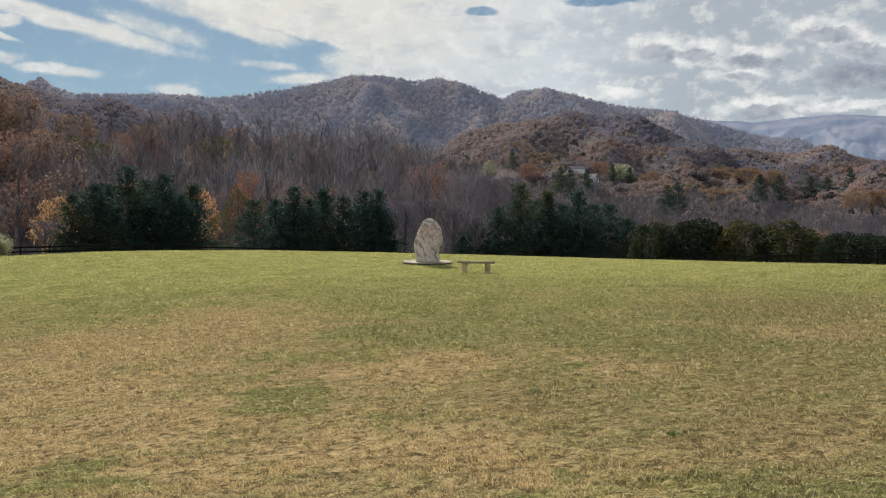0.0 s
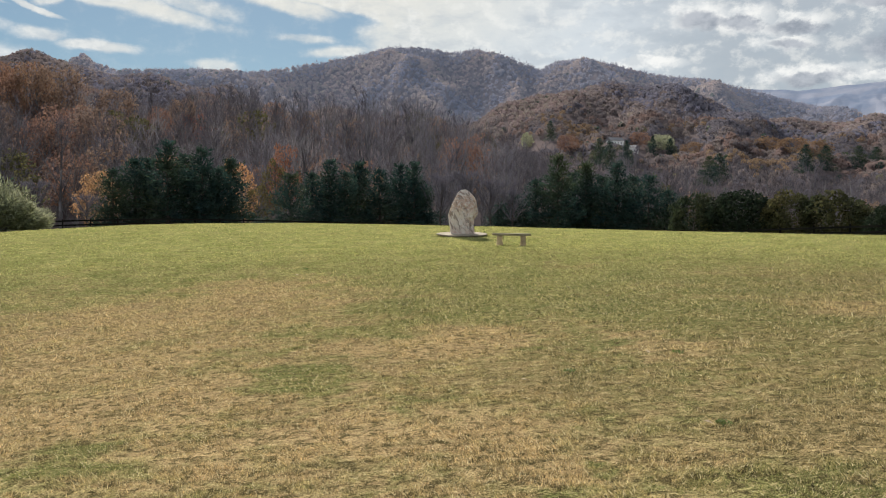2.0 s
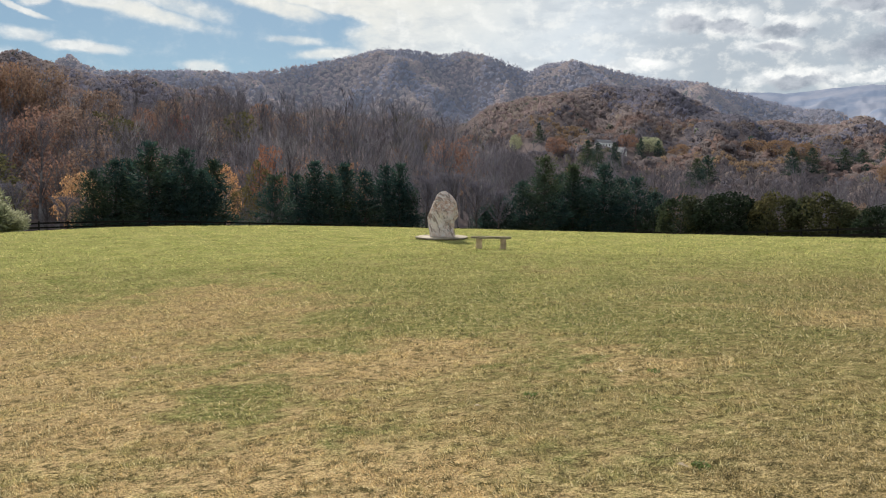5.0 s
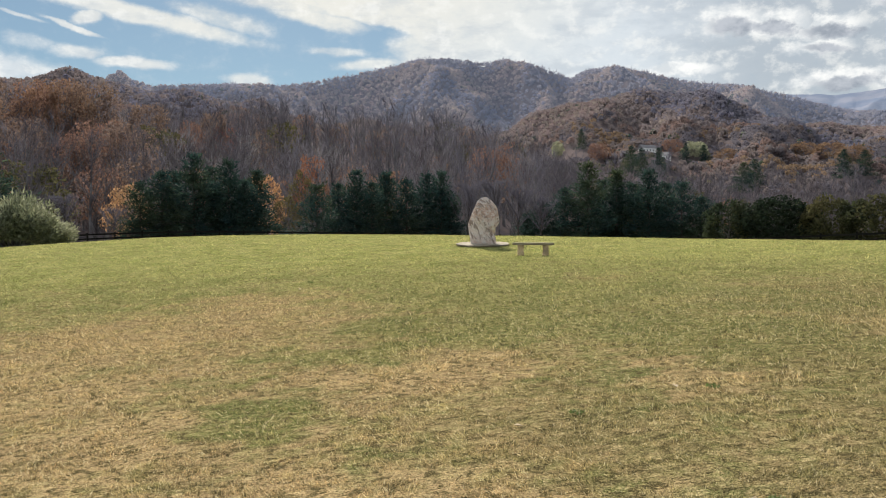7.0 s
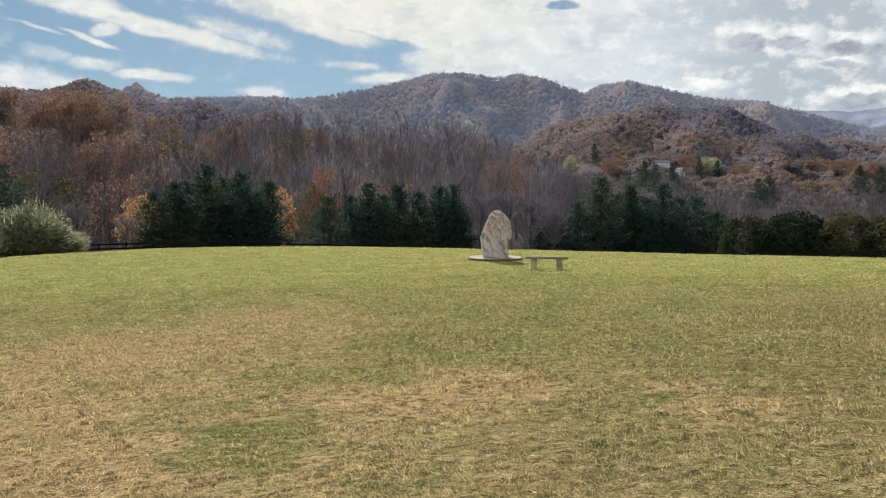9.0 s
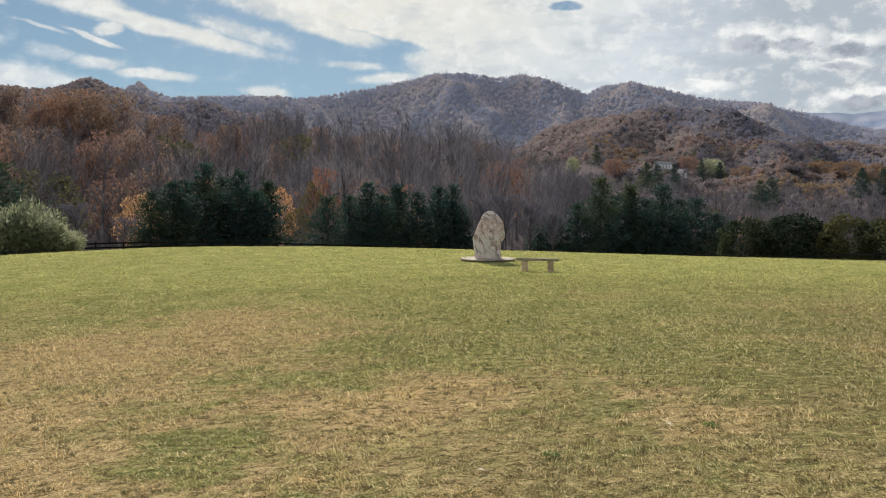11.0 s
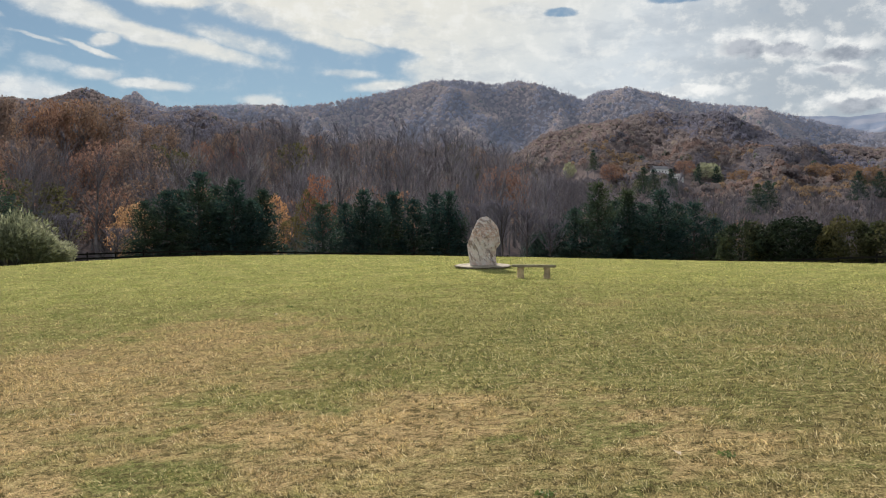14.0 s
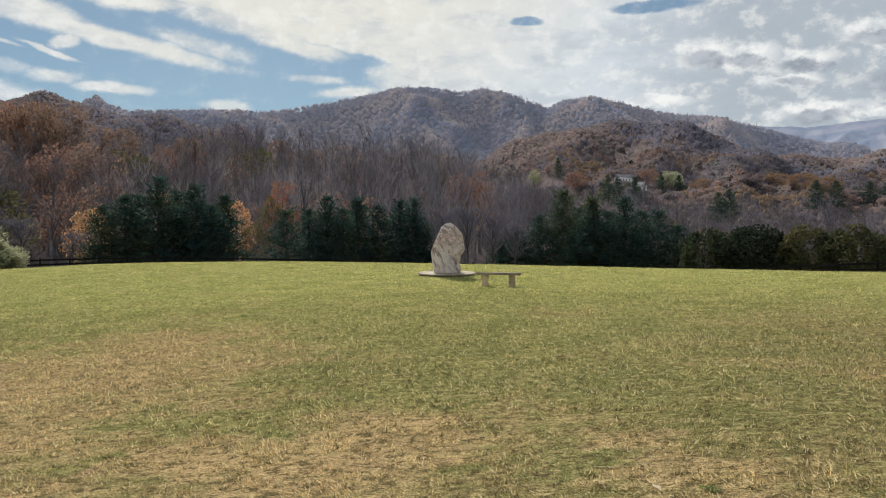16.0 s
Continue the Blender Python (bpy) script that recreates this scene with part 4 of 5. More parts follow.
def make_single_trees():
    crimson = plain("dull_red_leaves", (0.25, 0.105, 0.09), (0.18, 0.085, 0.08), 0.3, c=(0.28, 0.14, 0.09), leafy=True)
    shapes = {"golden": (leafy_tree(120, 10.0, 2200, 14, 0.36, 0.34, 0.12), OCHRE, 10.0, "small tree in bright orange-gold autumn leaf"),
              "red": (leafy_tree(121, 12.0, 1500, 12, 0.26, 0.30, 0.25), crimson, 12.0, "slim tree in dull red autumn leaf"),
              "yellow": (leafy_tree(122, 12.0, 1300, 12, 0.22, 0.30, 0.2), OLIVE, 12.0, "slender tree with thin yellow-green leaves"),
              "oak": (leafy_tree(123, 16.0, 2600, 18, 0.34, 0.46, 0.3), BROWN, 16.0, "broad oak with russet-brown leaves"),
              "rusty": (leafy_tree(124, 16.0, 2600, 18, 0.36, 0.46, 0.25), RUST, 16.0, "broad rust-coloured tree with a rounded crown"),
              "pale": (leafy_tree(125, 10.0, 2400, 18, 0.46, 0.5, 0.06), PALE, 10.0, "round pale green tree among the houses"),
              "russet": (leafy_tree(127, 11.0, 2400, 20, 0.48, 0.5, 0.12), AMBER, 11.0, "round russet tree on the far side of the valley"),
              "bronze": (leafy_tree(128, 11.0, 2400, 20, 0.46, 0.5, 0.12), RUST, 11.0, "round bronze-brown tree on the far side of the valley"),
              "fir": (pine_tree(126, 12.0, 0.03, 0.36, 4000), NEEDLE, 12.0, "dark evergreen among the houses")}
    group = "single trees across the valley"
    protos = {k: plant(k + "_tree", v[0], BARK, v[1], v[3], "tree", group) for k, v in shapes.items()}
    used = set()
    rng = random.Random(77)
    for kind, az, r, el, wide in (("golden", -24.3, 118, 3.35, .62), ("yellow", -12.6, 121, 4.7, .55), ("red", -12.0, 123, 5.6, .5), ("yellow", -13.8, 118, 2.7, .9), ("golden", -15.2, 122, 4.3, .45),
                                  ("rusty", 1.2, 208, 6.0, .8), ("oak", -24.7, 197, 7.2, .8), ("rusty", -27.5, 202, 6.61, .7), ("yellow", -29.9, 130, 5.09, 1.3), ("rusty", -34.5, 217, 7.92, .9),
                                  ("rusty", -30.0, 252, 9.11, .8), ("oak", -27.9, 257, 9.31, .8), ("oak", -32.4, 257, 9.12, .9), ("rusty", -36.0, 242, 8.82, .9), ("red", -18.0, 262, 7.32, 1.2), ("oak", -31.5, 192, 7.31, .8), ("rusty", -33.2, 182, 6.42, .8),
                                  ("rusty", -28.9, 262, 9.35, 1.0), ("oak", -26.6, 268, 9.2, 1.0), ("oak", -33.7, 250, 9.0, 1.0), ("rusty", -37.5, 240, 8.9, 1.0), ("oak", -35.0, 200, 7.6, .9), ("rusty", -25.9, 215, 7.4, .8),
                                  ("yellow", -22.3, 230, 7.5, 1.3), ("oak", -23.2, 245, 8.1, .8), ("rusty", -20.4, 240, 7.0, .7), ("oak", -18.9, 262, 7.6, .8),
                                  ("pale", 15.1, 333, 5.85, 1.25), ("russet", 17.3, 303, 5.3, 1.15), ("russet", 21.9, 313, 5.5, 1.3), ("russet", 23.6, 323, 5.45, 1.3), ("russet", 25.0, 323, 5.2, 1.2), ("bronze", 13.6, 363, 6.05, 1.1), ("fir", 10.8, 383, 5.64, 1.0), ("fir", 11.5, 385, 5.45, .9),
                                  ("fir", 12.7, 375, 5.45, .8), ("fir", 15.7, 353, 5.54, .8), ("fir", 14.5, 359, 5.74, .7), ("fir", 19.0, 293, 4.44, 1.0), ("fir", 18.3, 295, 4.24, 1.0), ("russet", 30.5, 263, 3.74, 1.1), ("russet", 32.3, 265, 3.84, 1.1),
                                  ("fir", 25.6, 353, 4.75, 1.1), ("fir", 27.5, 358, 4.65, 1.2), ("fir", 28.5, 355, 4.55, 1.2), ("fir", 29.9, 363, 4.95, 1.1), ("fir", 7.3, 403, 6.94, .8), ("fir", 24.4, 343, 4.85, .9), ("pale", 5.6, 383, 6.14, .6), ("bronze", 8.6, 383, 5.95, 1.0)):
        x, y = polar(az, r)
        if az > 4:
            # on the rising ground across the valley, where a tree of its usual size reaches that high
            r = min((abs(top_scale(az, q, el, shapes[kind][2]) - 1.5), q) for q in range(300, 760, 5))[1]
            x, y = polar(az, r)
            CLEAR.append((az, r))
        if kind in ("oak", "rusty") and r > 238 and az < 0:
            el, wide = el + 0.6, wide * 0.66
        s = top_scale(az, r, el, shapes[kind][2])
        if s < 0.25:
            continue
        set_plant(protos[kind], kind in used, x, y, (s * wide * 1.15, s), rng.uniform(0, 360), 0.2)
        used.add(kind)
    # a grey leafless thicket behind the stone
    proto = plant("bare_thicket", bare_tree(131, 7.0, 2400, 34, 0.33, 0.03), PINE_BARK, TWIG, "grey leafless thicket of fine twigs behind the fence", "shrub", "thickets behind the fence")
    for k, (az, r, el) in enumerate(((1.2, 100, 3.0), (3.0, 101, 2.4), (-0.6, 104, 2.8), (4.6, 99, 1.8), (-28.0, 104, 2.0), (-30.0, 102, 1.6), (-25.0, 100, 1.2))):
        x, y = polar(az, r)
        s = top_scale(az, r, el, 7.0)
        set_plant(proto, k > 0, x, y, (s * 1.1, s), k * 77, 0.1)


make_single_trees()

SIDING = plain("white_siding", (0.72, 0.72, 0.70), (0.62, 0.62, 0.60), 1.2, 0.7)
SHINGLE = plain("grey_shingles", (0.16, 0.16, 0.17), (0.22, 0.22, 0.23), 2.0, 0.85)
PANE = plain("dark_window_glass", (0.03, 0.035, 0.04), (0.05, 0.055, 0.06), 1.0, 0.15, 0.5)


def block(lo, hi):
    bm = bmesh.new()
    v = [bm.verts.new((x, y, z)) for z in (lo[2], hi[2]) for x, y in ((lo[0], lo[1]), (hi[0], lo[1]), (hi[0], hi[1]), (lo[0], hi[1]))]
    for f in ((0, 3, 2, 1), (4, 5, 6, 7), (0, 1, 5, 4), (1, 2, 6, 5), (2, 3, 7, 6), (3, 0, 4, 7)):
        bm.faces.new([v[i] for i in f])
    return bm


def make_houses():
    for az, r, w, turn, z_add in ((11.9, 735, 14, 20, -2.0), (13.0, 715, 11, -35, -2.5), (5.2, 742, 20, 8, -2.5)):
        x, y = polar(az, r)
        home = empty("house", pose(x, y, ground_z(x, y) + z_add, 0, 0, turn), "white-sided house with a grey gabled roof in the valley", "house", "houses in the valley")
        d, h = 8.0, 4.2
        part("wall", block((-w / 2, -d / 2, -4), (w / 2, d / 2, h)), SIDING, home)
        bm = bmesh.new()
        e = 0.5
        v = [bm.verts.new(p) for p in ((-w / 2 - e, -d / 2 - e, h - .1), (w / 2 + e, -d / 2 - e, h - .1), (w / 2 + e, d / 2 + e, h - .1), (-w / 2 - e, d / 2 + e, h - .1), (-w / 2 - e, 0, h + 3.0), (w / 2 + e, 0, h + 3.0))]
        for f in ((0, 1, 5, 4), (2, 3, 4, 5), (0, 4, 3), (1, 2, 5), (3, 2, 1, 0)):
            bm.faces.new([v[i] for i in f])
        part("roof", bm, SHINGLE, home)
        for k in range(int(w // 3)):
            cx = -w / 2 + 1.8 + k * 3.0
            window = part("window", block((cx - .62, -d / 2 - .03, 1.08), (cx + .62, -d / 2 + .02, 2.82)), SIDING, home)
            part("pane", block((cx - .5, -d / 2 - .05, 1.2), (cx + .5, -d / 2 - .026, 2.7)), PANE, window, "dark window glass")


make_houses()


def far_crown(seed, leafy, few=0):
    """A small tree for far slopes: a domed crown of overlapping clumps or a fan of twigs, and a stem."""
    rng = np.random.default_rng(seed)
    n = few or 26
    if leafy:
        k = np.arange(n) + 0.5
        level, turn = 1 - 1.25 * k / n, k * 2.4 + rng.random() * 6
        ring = np.sqrt(1 - level**2)
        out = unit(np.stack([ring * np.cos(turn), ring * np.sin(turn), level], -1) + rng.normal(size=(n, 3)) * 0.14)
        c = out * (3.6, 3.6, 3.9) * rng.uniform(0.8, 1.12, n)[:, None] + (0, 0, 6.2)
        normal = unit(out + rng.normal(size=(n, 3)) * 0.3)
        a = unit(np.cross(normal, rng.normal(size=(n, 3))))
        b = np.cross(normal, a)
        s = (rng.uniform(0.8, 1.25, n) * 12.5 / math.sqrt(n))[:, None]
        v = np.stack([c - a * s * 0.5, c - b * s * 0.45 - normal * s * 0.12, c + a * s * 0.5, c + b * s * 0.45 - normal * s * 0.12], 1).reshape(-1, 3)
        i = np.arange(n)[:, None] * 4
        f = np.vstack([i + [0, 1, 2], i + [0, 2, 3]])
    else:
        base = rng.normal(size=(n, 3)) * (1.2, 1.2, 1.8) + (0, 0, 5.5)
        way = unit(rng.normal(size=(n, 3)) * 0.4 + (0, 0, 1) + base * (0.25, 0.25, 0))
        v, f = slivers(base, way, rng.uniform(3, 6, n), rng.uniform(0.35, 0.8, n) * (26 / n), rng)
    stem = slivers(np.zeros((2, 3)), np.array([[0, 0.02, 1.0], [0.02, 0, 1.0]]), np.array([9.5, 8.5]), np.array([0.4, 0.4]), rng)
    return [(*stem, None), (v, f, None)]


def rounded(name, soup, mats, hubs, slope):
    """A mesh whose leaf clumps are shaded softly, each crown rounded over the slope that it clothes."""
    v, f, m = soup.arrays()
    out = unit(slope * 1.0 + unit(v - hubs) * 0.45)
    flat = np.cross(v[f[:, 1]] - v[f[:, 0]], v[f[:, 2]] - v[f[:, 0]])
    turned = (flat * out[f].sum(1)).sum(1) < 0
    f = np.where(turned[:, None], f[:, ::-1], f)
    me = mesh_of(name, v, f, mats, m, smooth=True)
    me.normals_split_custom_set_from_vertices(out.tolist())
    return me


def sprinkle(name, label, count, near, far, height_at, mats, bare, leafy, seed, power, size, kind_of, span=(-44, 41)):
    """Trees by the thousand over a slope, joined into one object."""
    rng = np.random.default_rng(seed)
    soup = Soup()
    hubs, sizes = [], []
    az = rng.uniform(*span, count)
    r = near + (far - near) * rng.random(count) ** power
    x, y = r * np.sin(np.radians(az)), r * np.cos(np.radians(az))
    z = height_at(x, y)
    lean = unit(np.stack([height_at(x - 15, y) - height_at(x + 15, y), height_at(x, y - 15) - height_at(x, y + 15), np.full(count, 30.0)], -1))
    slopes = []
    for k in range(count):
        # a clearing round the houses
        if any(abs(az[k] - a) < 0.5 and q - 45 < r[k] < q + 6 for a, q in CLEAR):
            continue
        if 640 < r[k] < 745 and (10.9 < az[k] < 14.2 or 4.0 < az[k] < 7.6):
            continue
        low = 0.6 if 4 < az[k] < 33 and r[k] < 650 else 1.0
        kind = kind_of(x[k], y[k], rng)
        pieces = bare[k % 4] if kind in (8, 9) or (kind == 1 and k % 3 == 0) else leafy[k % 4]
        tall = size * low * rng.uniform(0.75, 1.3)
        stamp(soup, pieces, (0, kind), x[k], y[k], z[k] - 0.5, tall, rng.uniform(0, 6.28))
        hubs.append((x[k], y[k], z[k] - 0.5 + 4.6 * tall))
        slopes.append(lean[k])
        sizes.append(sum(len(p[0]) for p in pieces))
    ob = new(name, rounded(name, soup, mats, np.repeat(np.array(hubs), sizes, axis=0), np.repeat(np.array(slopes), sizes, axis=0)))
    tagged(ob, label, "forest", kind="stuff")


def hill_kind(x, y, rng):
    """Stands of one colour that run into one another: bare grey, russet, umber, a few gold and green."""
    stand = noise.noise(Vector((x * 0.010, y * 0.006, 2.0))) + rng.normal() * 0.16
    if x < -0.2 * y:
        stand += 0.22
    other = noise.noise(Vector((x * 0.013, y * 0.008, 9.0))) + rng.normal() * 0.2
    if rng.random() < 0.012:
        return 6
    # the valley floor is bare grey wood
    if x > 30 and math.hypot(x, y) < 600 and rng.random() < 0.8:
        return 8
    if stand > 0.12:
        return 2 if other > 0.0 else (4 if other < -0.38 else 3)
    return 3 if stand > -0.08 else (5 if other > 0.5 else 1)


def far_leaf(name, a, b, scale, glow=0.0):
    """Foliage and twigs of far slopes, two tones run together; thin enough to pass some light."""
    mat, n, s = material(name, 1.0, 0.0)
    pos = where(n)
    col = n.mix(n.ramp(n.noise(pos, scale, 4.0, 0.6), 0.35, 0.65), rgb(*a), rgb(*b))
    one = n.add("ShaderNodeNewGeometry").outputs["Random Per Island"]
    col = n.mix(1.0, col, n.mix(one, rgb(0.90, 0.90, 0.90), rgb(1.1, 1.1, 1.1)), "MULTIPLY")
    n.put(s.inputs["Base Color"], col)
    let_through(n, s, col, 0.42)
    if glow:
        # mountain backdrop only: haze of the air between put in as bluish emission
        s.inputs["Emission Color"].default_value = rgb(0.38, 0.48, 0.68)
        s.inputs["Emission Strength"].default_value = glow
    return mat


# the far_ leaf colours are greyed and paled, distance haze put into the colour
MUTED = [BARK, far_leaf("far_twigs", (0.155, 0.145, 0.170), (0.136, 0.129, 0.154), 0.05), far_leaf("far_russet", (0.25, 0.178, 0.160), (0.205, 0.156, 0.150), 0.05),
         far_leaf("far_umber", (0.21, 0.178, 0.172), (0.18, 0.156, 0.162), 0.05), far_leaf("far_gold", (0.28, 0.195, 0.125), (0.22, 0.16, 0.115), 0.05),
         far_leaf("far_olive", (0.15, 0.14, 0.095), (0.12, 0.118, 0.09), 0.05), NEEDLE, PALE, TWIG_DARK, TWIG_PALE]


def make_hill_forest():
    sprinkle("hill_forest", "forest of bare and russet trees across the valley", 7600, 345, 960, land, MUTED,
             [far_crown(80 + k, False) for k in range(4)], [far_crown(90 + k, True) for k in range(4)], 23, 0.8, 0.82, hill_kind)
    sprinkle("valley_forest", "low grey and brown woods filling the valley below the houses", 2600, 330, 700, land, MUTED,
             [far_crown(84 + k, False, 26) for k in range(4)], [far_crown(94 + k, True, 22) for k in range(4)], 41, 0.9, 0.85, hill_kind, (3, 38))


make_hill_forest()


# ---- the mountain behind ----
# spurs of the mountain: azimuth at the crest, azimuth at the foot, half width (degrees)
SPURS = ((-37, -33, 4.5), (-27, -22, 4.0), (-16.5, -11.5, 4.4), (-5.8, 0.6, 4.6), (2.6, 5.6, 2.2), (9.2, 13.5, 3.6), (16.6, 21.5, 3.6), (26, 30, 4))


def mountain(x, y):
    r, az = np.hypot(x, y), np.clip(np.degrees(np.arctan2(x, y)), -60, 60)
    t = np.clip((r - 1600) / 1100, 0, 1.25)
    low = EYE + 1600 * np.tan(np.radians(at(MID, az) - 2.0))
    high = EYE + 2700 * np.tan(np.radians(at(HIGH, az) + 0.22))
    rise = np.where(t <= 1, t**1.12, 1 - (t - 1) * 1.5)
    z = low + (high - low) * rise
    wander = 0.8 * np.sin(t * 7 + az * 0.3)
    fold = np.zeros_like(z)
    for crest, foot, half in SPURS:
        fold = np.maximum(fold, 1 - np.abs(az + wander - (foot + (crest - foot) * t)) / half)
    small = 1 - np.abs(np.sin(np.radians(az) * 47 + 2.2 + 1.6 * np.sin(t * 4.0 - az * 0.16)))
    body = np.clip(t * 4, 0, 1) * np.clip((1 - t) * 3.0, 0, 1)
    return z + body * (150 * (fold - 0.55) + 26 * (small - 0.4))


def make_mountain():
    # mountain litter and trees carry the haze as a glow of 0.18
    soil = far_leaf("hazy_leaf_litter", (0.19, 0.155, 0.15), (0.15, 0.13, 0.135), 0.02, 0.18)
    az = np.radians(np.linspace(-46, 46, 260))
    rings = np.linspace(1560, 2960, 80)
    rr, aa = np.meshgrid(rings, az, indexing="ij")
    x, y = rr * np.sin(aa), rr * np.cos(aa)
    verts = np.stack([x, y, mountain(x, y)], -1).reshape(-1, 3)
    k, w = len(rings), len(az)
    i, j = np.meshgrid(np.arange(k - 1), np.arange(w - 1), indexing="ij")
    faces = np.stack([i * w + j, i * w + j + 1, (i + 1) * w + j + 1, (i + 1) * w + j], -1).reshape(-1, 4)
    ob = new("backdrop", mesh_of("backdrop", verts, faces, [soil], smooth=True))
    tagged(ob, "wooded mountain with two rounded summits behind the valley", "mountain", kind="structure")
    # paler and bluer than the near trees: haze put into the base colour
    haze_tints = (("bark", (0.21, 0.19, 0.19), (0.27, 0.25, 0.25)), ("twigs", (0.26, 0.25, 0.30), (0.23, 0.222, 0.27)), ("rust", (0.34, 0.26, 0.235), (0.30, 0.235, 0.22)),
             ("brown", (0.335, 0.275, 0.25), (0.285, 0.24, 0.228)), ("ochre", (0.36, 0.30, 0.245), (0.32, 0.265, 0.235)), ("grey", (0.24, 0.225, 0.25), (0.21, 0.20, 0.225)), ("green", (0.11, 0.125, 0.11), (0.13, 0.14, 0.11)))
    mats = [far_leaf("mountain_" + name, a, c, 0.01, 0.18) for name, a, c in haze_tints]
    # ridge copies keep the haze in their colour, darker and without glow
    ridge = [far_leaf("ridge_" + name, [v * k for v, k in zip(a, (0.78, 0.80, 0.87))], [v * k for v, k in zip(c, (0.78, 0.80, 0.87))], 0.01) for name, a, c in haze_tints]

    def kind_of(x, y, rng):
        stand = noise.noise(Vector((x * 0.0042, y * 0.003, 5.0))) + rng.normal() * 0.17
        if rng.random() < 0.01:
            return 6
        if stand > 0.34:
            return 2 if rng.random() < 0.6 else 4
        return 3 if stand > -0.12 else (1 if stand > -0.35 else 5)

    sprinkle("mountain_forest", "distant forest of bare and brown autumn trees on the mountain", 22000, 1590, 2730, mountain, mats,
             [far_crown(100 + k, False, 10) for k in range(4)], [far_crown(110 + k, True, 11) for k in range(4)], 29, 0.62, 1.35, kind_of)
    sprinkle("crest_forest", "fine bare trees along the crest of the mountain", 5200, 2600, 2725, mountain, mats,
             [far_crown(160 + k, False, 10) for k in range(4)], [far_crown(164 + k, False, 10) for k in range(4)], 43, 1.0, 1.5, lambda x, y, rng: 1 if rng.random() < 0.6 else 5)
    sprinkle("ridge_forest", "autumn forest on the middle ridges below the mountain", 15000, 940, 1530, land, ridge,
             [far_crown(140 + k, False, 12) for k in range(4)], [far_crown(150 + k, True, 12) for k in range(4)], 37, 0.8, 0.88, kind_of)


make_mountain()


# ---- far range ----
def make_far_range():
    mat, n, s = material("hazy_far_range", 1.0, 0.0)
    pos = where(n)
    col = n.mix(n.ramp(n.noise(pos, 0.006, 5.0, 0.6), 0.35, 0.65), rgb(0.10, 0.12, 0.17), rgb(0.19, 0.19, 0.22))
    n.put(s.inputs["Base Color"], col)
    # distance haze put in as the bluish base colour and this glow
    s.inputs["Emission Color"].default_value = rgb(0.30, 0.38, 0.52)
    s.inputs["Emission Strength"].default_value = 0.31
    az = np.linspace(8, 60, 420)
    rows, k = [], 44
    for j in range(k):
        t = j / (k - 1)
        r = 3000 + 1500 * t
        el = 3.0 + (at(FAR, az) - 3.0) * t**0.8
        folds = 1 - np.abs(np.sin(az * 0.22 + 0.9 * np.sin(t * 4 + az * 0.2))) + 0.5 * (1 - np.abs(np.sin(az * 0.6 - 1.2 * np.sin(t * 5 - az * 0.15))))
        rough = np.array([noise.fractal(Vector((a * 0.45, t * 5.0, 3.0)), 0.8, 2.1, 6) for a in az])
        ripple = (40 * (folds - 0.7) + 45 * rough) * t * (1 - t) * 3.0 + 5 * rough * t
        rows.append(np.stack([r * np.sin(np.radians(az)), r * np.cos(np.radians(az)), EYE + r * np.tan(np.radians(el)) + ripple], -1))
    verts = np.vstack(rows)
    w = len(az)
    faces = [[j * w + i, j * w + i + 1, (j + 1) * w + i + 1, (j + 1) * w + i] for j in range(k - 1) for i in range(w - 1)]
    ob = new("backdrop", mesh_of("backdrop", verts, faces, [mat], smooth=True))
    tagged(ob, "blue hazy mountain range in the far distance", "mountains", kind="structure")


make_far_range()


# ---- weeds and fallen leaves on the lawn ----
WEED = plain("weed_leaves", (0.12, 0.17, 0.05), (0.15, 0.19, 0.06), 20.0, 0.6, 0.3, leafy=True)
DRY_LEAF = plain("dry_leaf", (0.55, 0.47, 0.36), (0.42, 0.32, 0.20), 30.0, 0.8, 0.2)


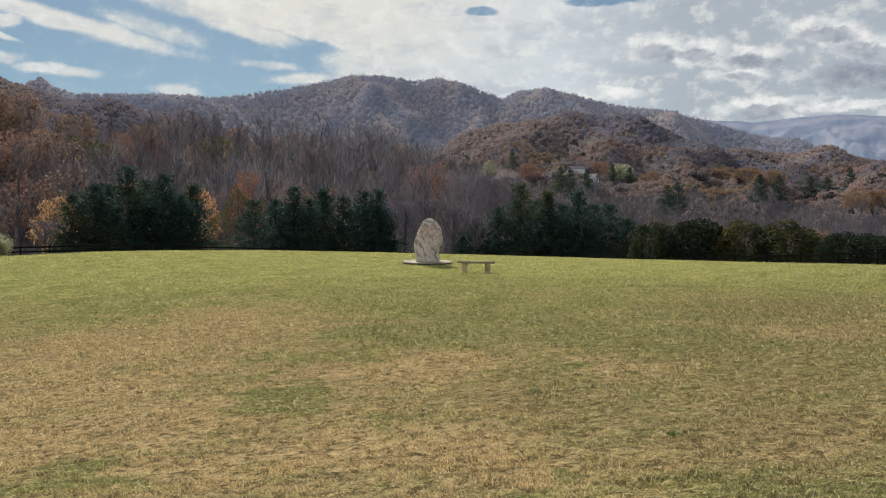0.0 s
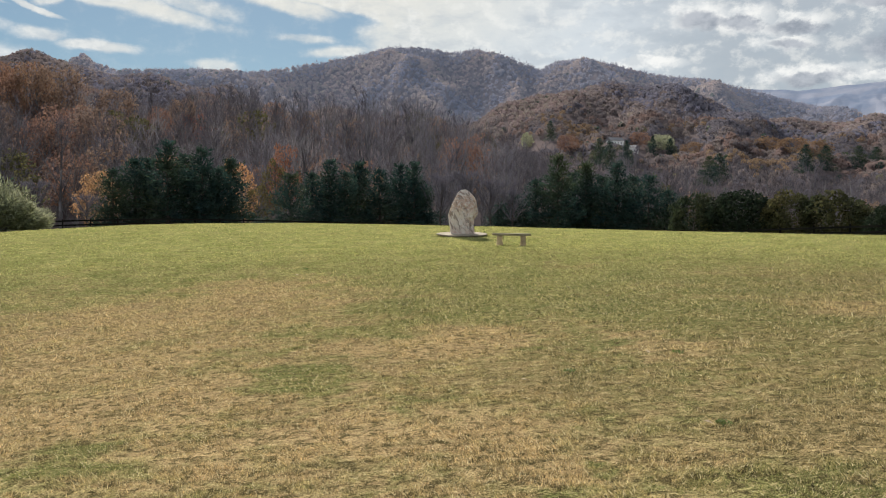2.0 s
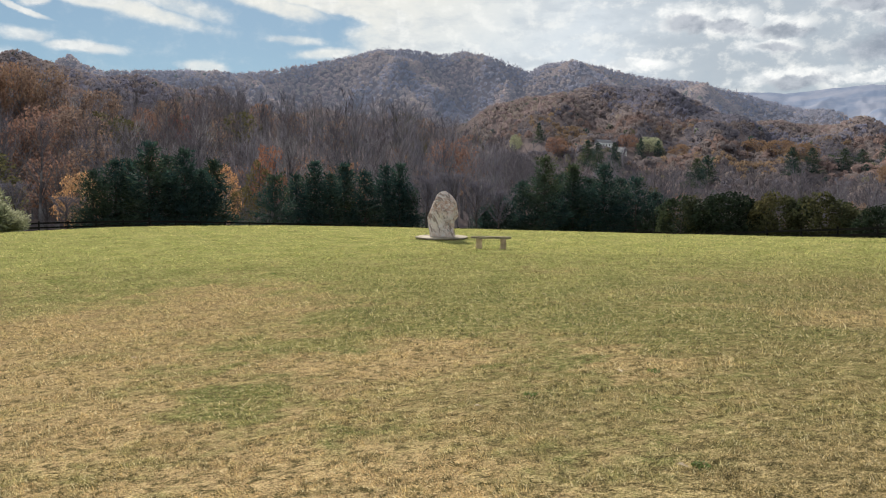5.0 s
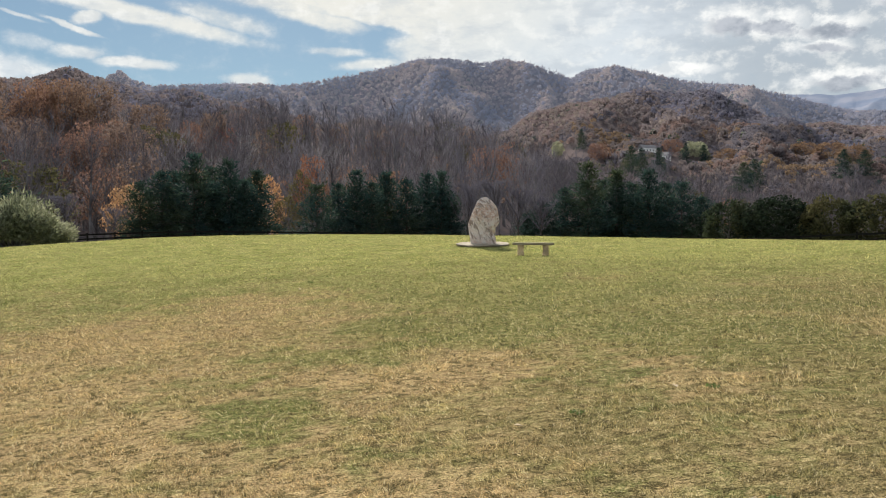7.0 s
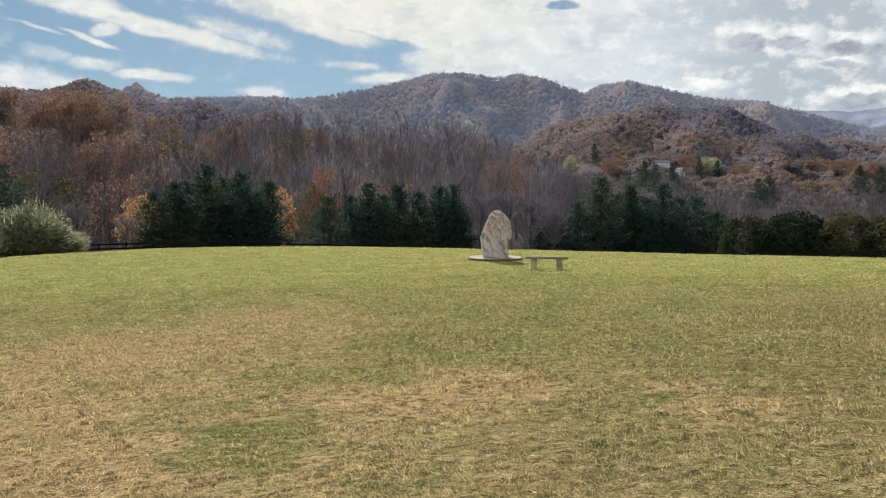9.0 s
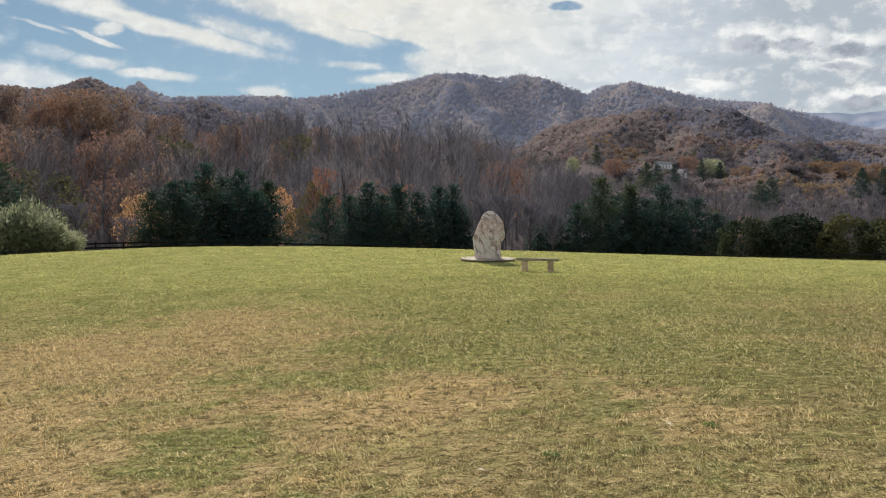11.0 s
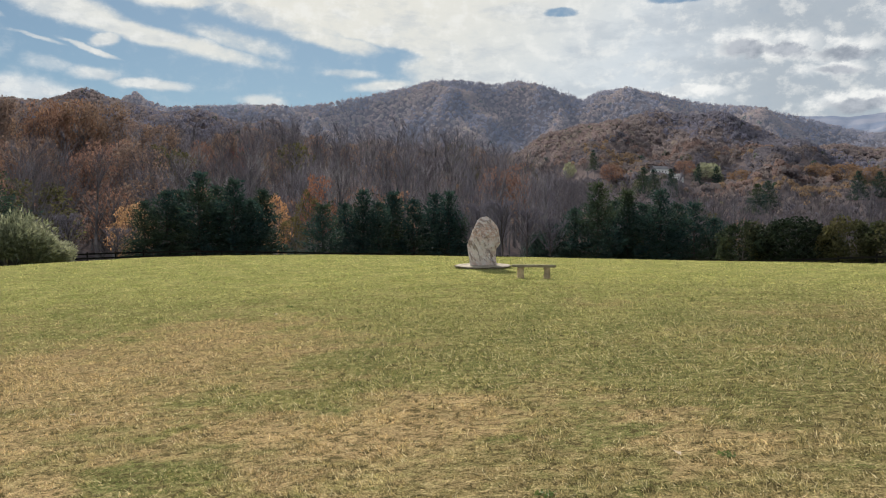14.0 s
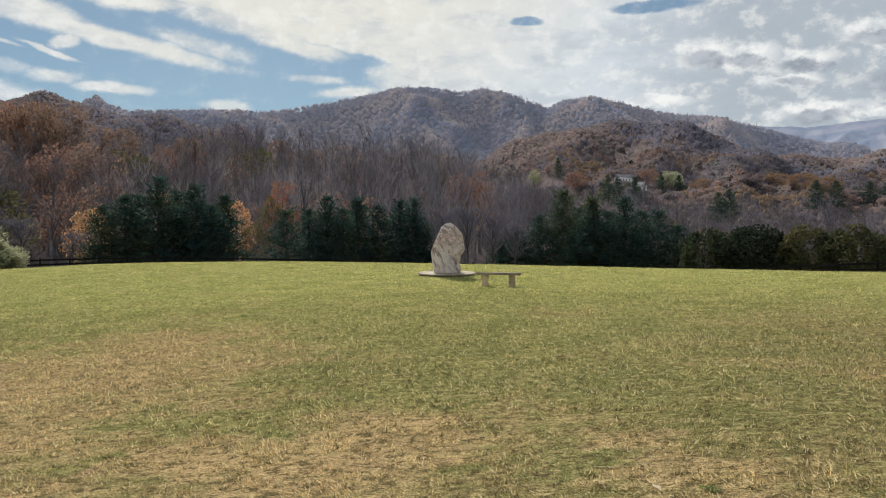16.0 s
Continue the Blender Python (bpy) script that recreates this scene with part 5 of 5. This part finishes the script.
def make_weeds():
    rng = np.random.default_rng(55)
    for k, (x, y, s) in enumerate(((1.36, 8.53, 0.55), (2.75, 9.3, 0.5), (-4.25, 23.3, 0.7), (2.2, 6.2, 0.5))):
        soup = Soup()
        n = 60
        a, d = rng.random(n) * 6.283, rng.random(n) ** 0.6 * 0.13 * s
        c = np.stack([np.cos(a) * d, np.sin(a) * d, 0.015 + rng.random(n) * 0.05 * s], -1)
        soup.add(*leaves(c, rng.uniform(0.03, 0.06, n) * s, rng, 1.2), 0)
        ob = new("weed", soup.mesh("weed", [WEED]))
        ob.matrix_world = pose(x, y, ground_z(x, y) - 0.012)
        tagged(ob, "low tuft of bright green broad-leaved weed in the lawn", "weed", "weeds in the lawn")
    mesh = None
    for k in range(16):
        x, y = polar(rng.uniform(-26, 26), 6.0 + 22 * rng.random())
        if mesh is None:
            soup = Soup()
            soup.add(*leaves(np.zeros((1, 3)), np.array([0.085]), rng, 6.0), 0)
            mesh = soup.mesh("fallen_leaf", [DRY_LEAF])
        ob = new("fallen_leaf", mesh)
        ob.matrix_world = pose(x, y, ground_z(x, y) + 0.028, rng.uniform(-15, 15), rng.uniform(-15, 15), rng.uniform(0, 360))
        tagged(ob, "pale curled dead leaf lying in the grass", "leaf", "fallen leaves on the lawn")


make_weeds()


# ---- grass ----
def lattice_noise(x, y, seed):
    """Smooth noise from 0 to 1 on a unit lattice."""
    grid = np.random.default_rng(seed).random((256, 256))
    i, j = np.floor(x).astype(int), np.floor(y).astype(int)
    u, v = x - i, y - j
    u, v = u * u * (3 - 2 * u), v * v * (3 - 2 * v)
    g = lambda a, c: grid[a % 256, c % 256]
    return (g(i, j) * (1 - u) + g(i + 1, j) * u) * (1 - v) + (g(i, j + 1) * (1 - u) + g(i + 1, j + 1) * u) * v


def make_grass():
    rng = np.random.default_rng(31)
    count = 680000
    az = np.radians(rng.uniform(-41, 38, count))
    r = 3.2 * (56 / 3.2) ** (rng.random(count) ** 0.9)
    x, y = r * np.sin(az), r * np.cos(az)
    tuft = 0.6 * lattice_noise(x * 4.3, y * 5.1, 1) + 0.4 * lattice_noise(x * 13.0 + 5, y * 13.0, 2)
    keep = tuft + rng.normal(size=count) * 0.10 > 0.33
    x, y, r, tuft = x[keep], y[keep], r[keep], tuft[keep]
    count = len(x)
    base = np.stack([x, y, land(x, y) - 0.006], -1)
    comb = 6.28 * lattice_noise(x * 1.3, y * 1.3, 3)
    lean = rng.normal(size=(count, 3)) * (0.7, 0.7, 0.1) + np.stack([0.6 * np.cos(comb), 0.6 * np.sin(comb), np.full(count, 0.85)], -1)
    grow = 1 + np.clip((r - 7) / 12, 0, 2.6)
    tall = 0.5 + 1.2 * np.clip((tuft - 0.3) * 2.2, 0, 1)
    v, f = slivers(base, unit(lean), rng.uniform(0.013, 0.040, count) * tall * np.minimum(grow, 1.8), rng.uniform(0.004, 0.0095, count) * grow, rng)
    ob = new("grass", mesh_of("grass", v, f, [BLADE]))
    tagged(ob, "short dry autumn lawn grass", "grass", kind="stuff")


make_grass()
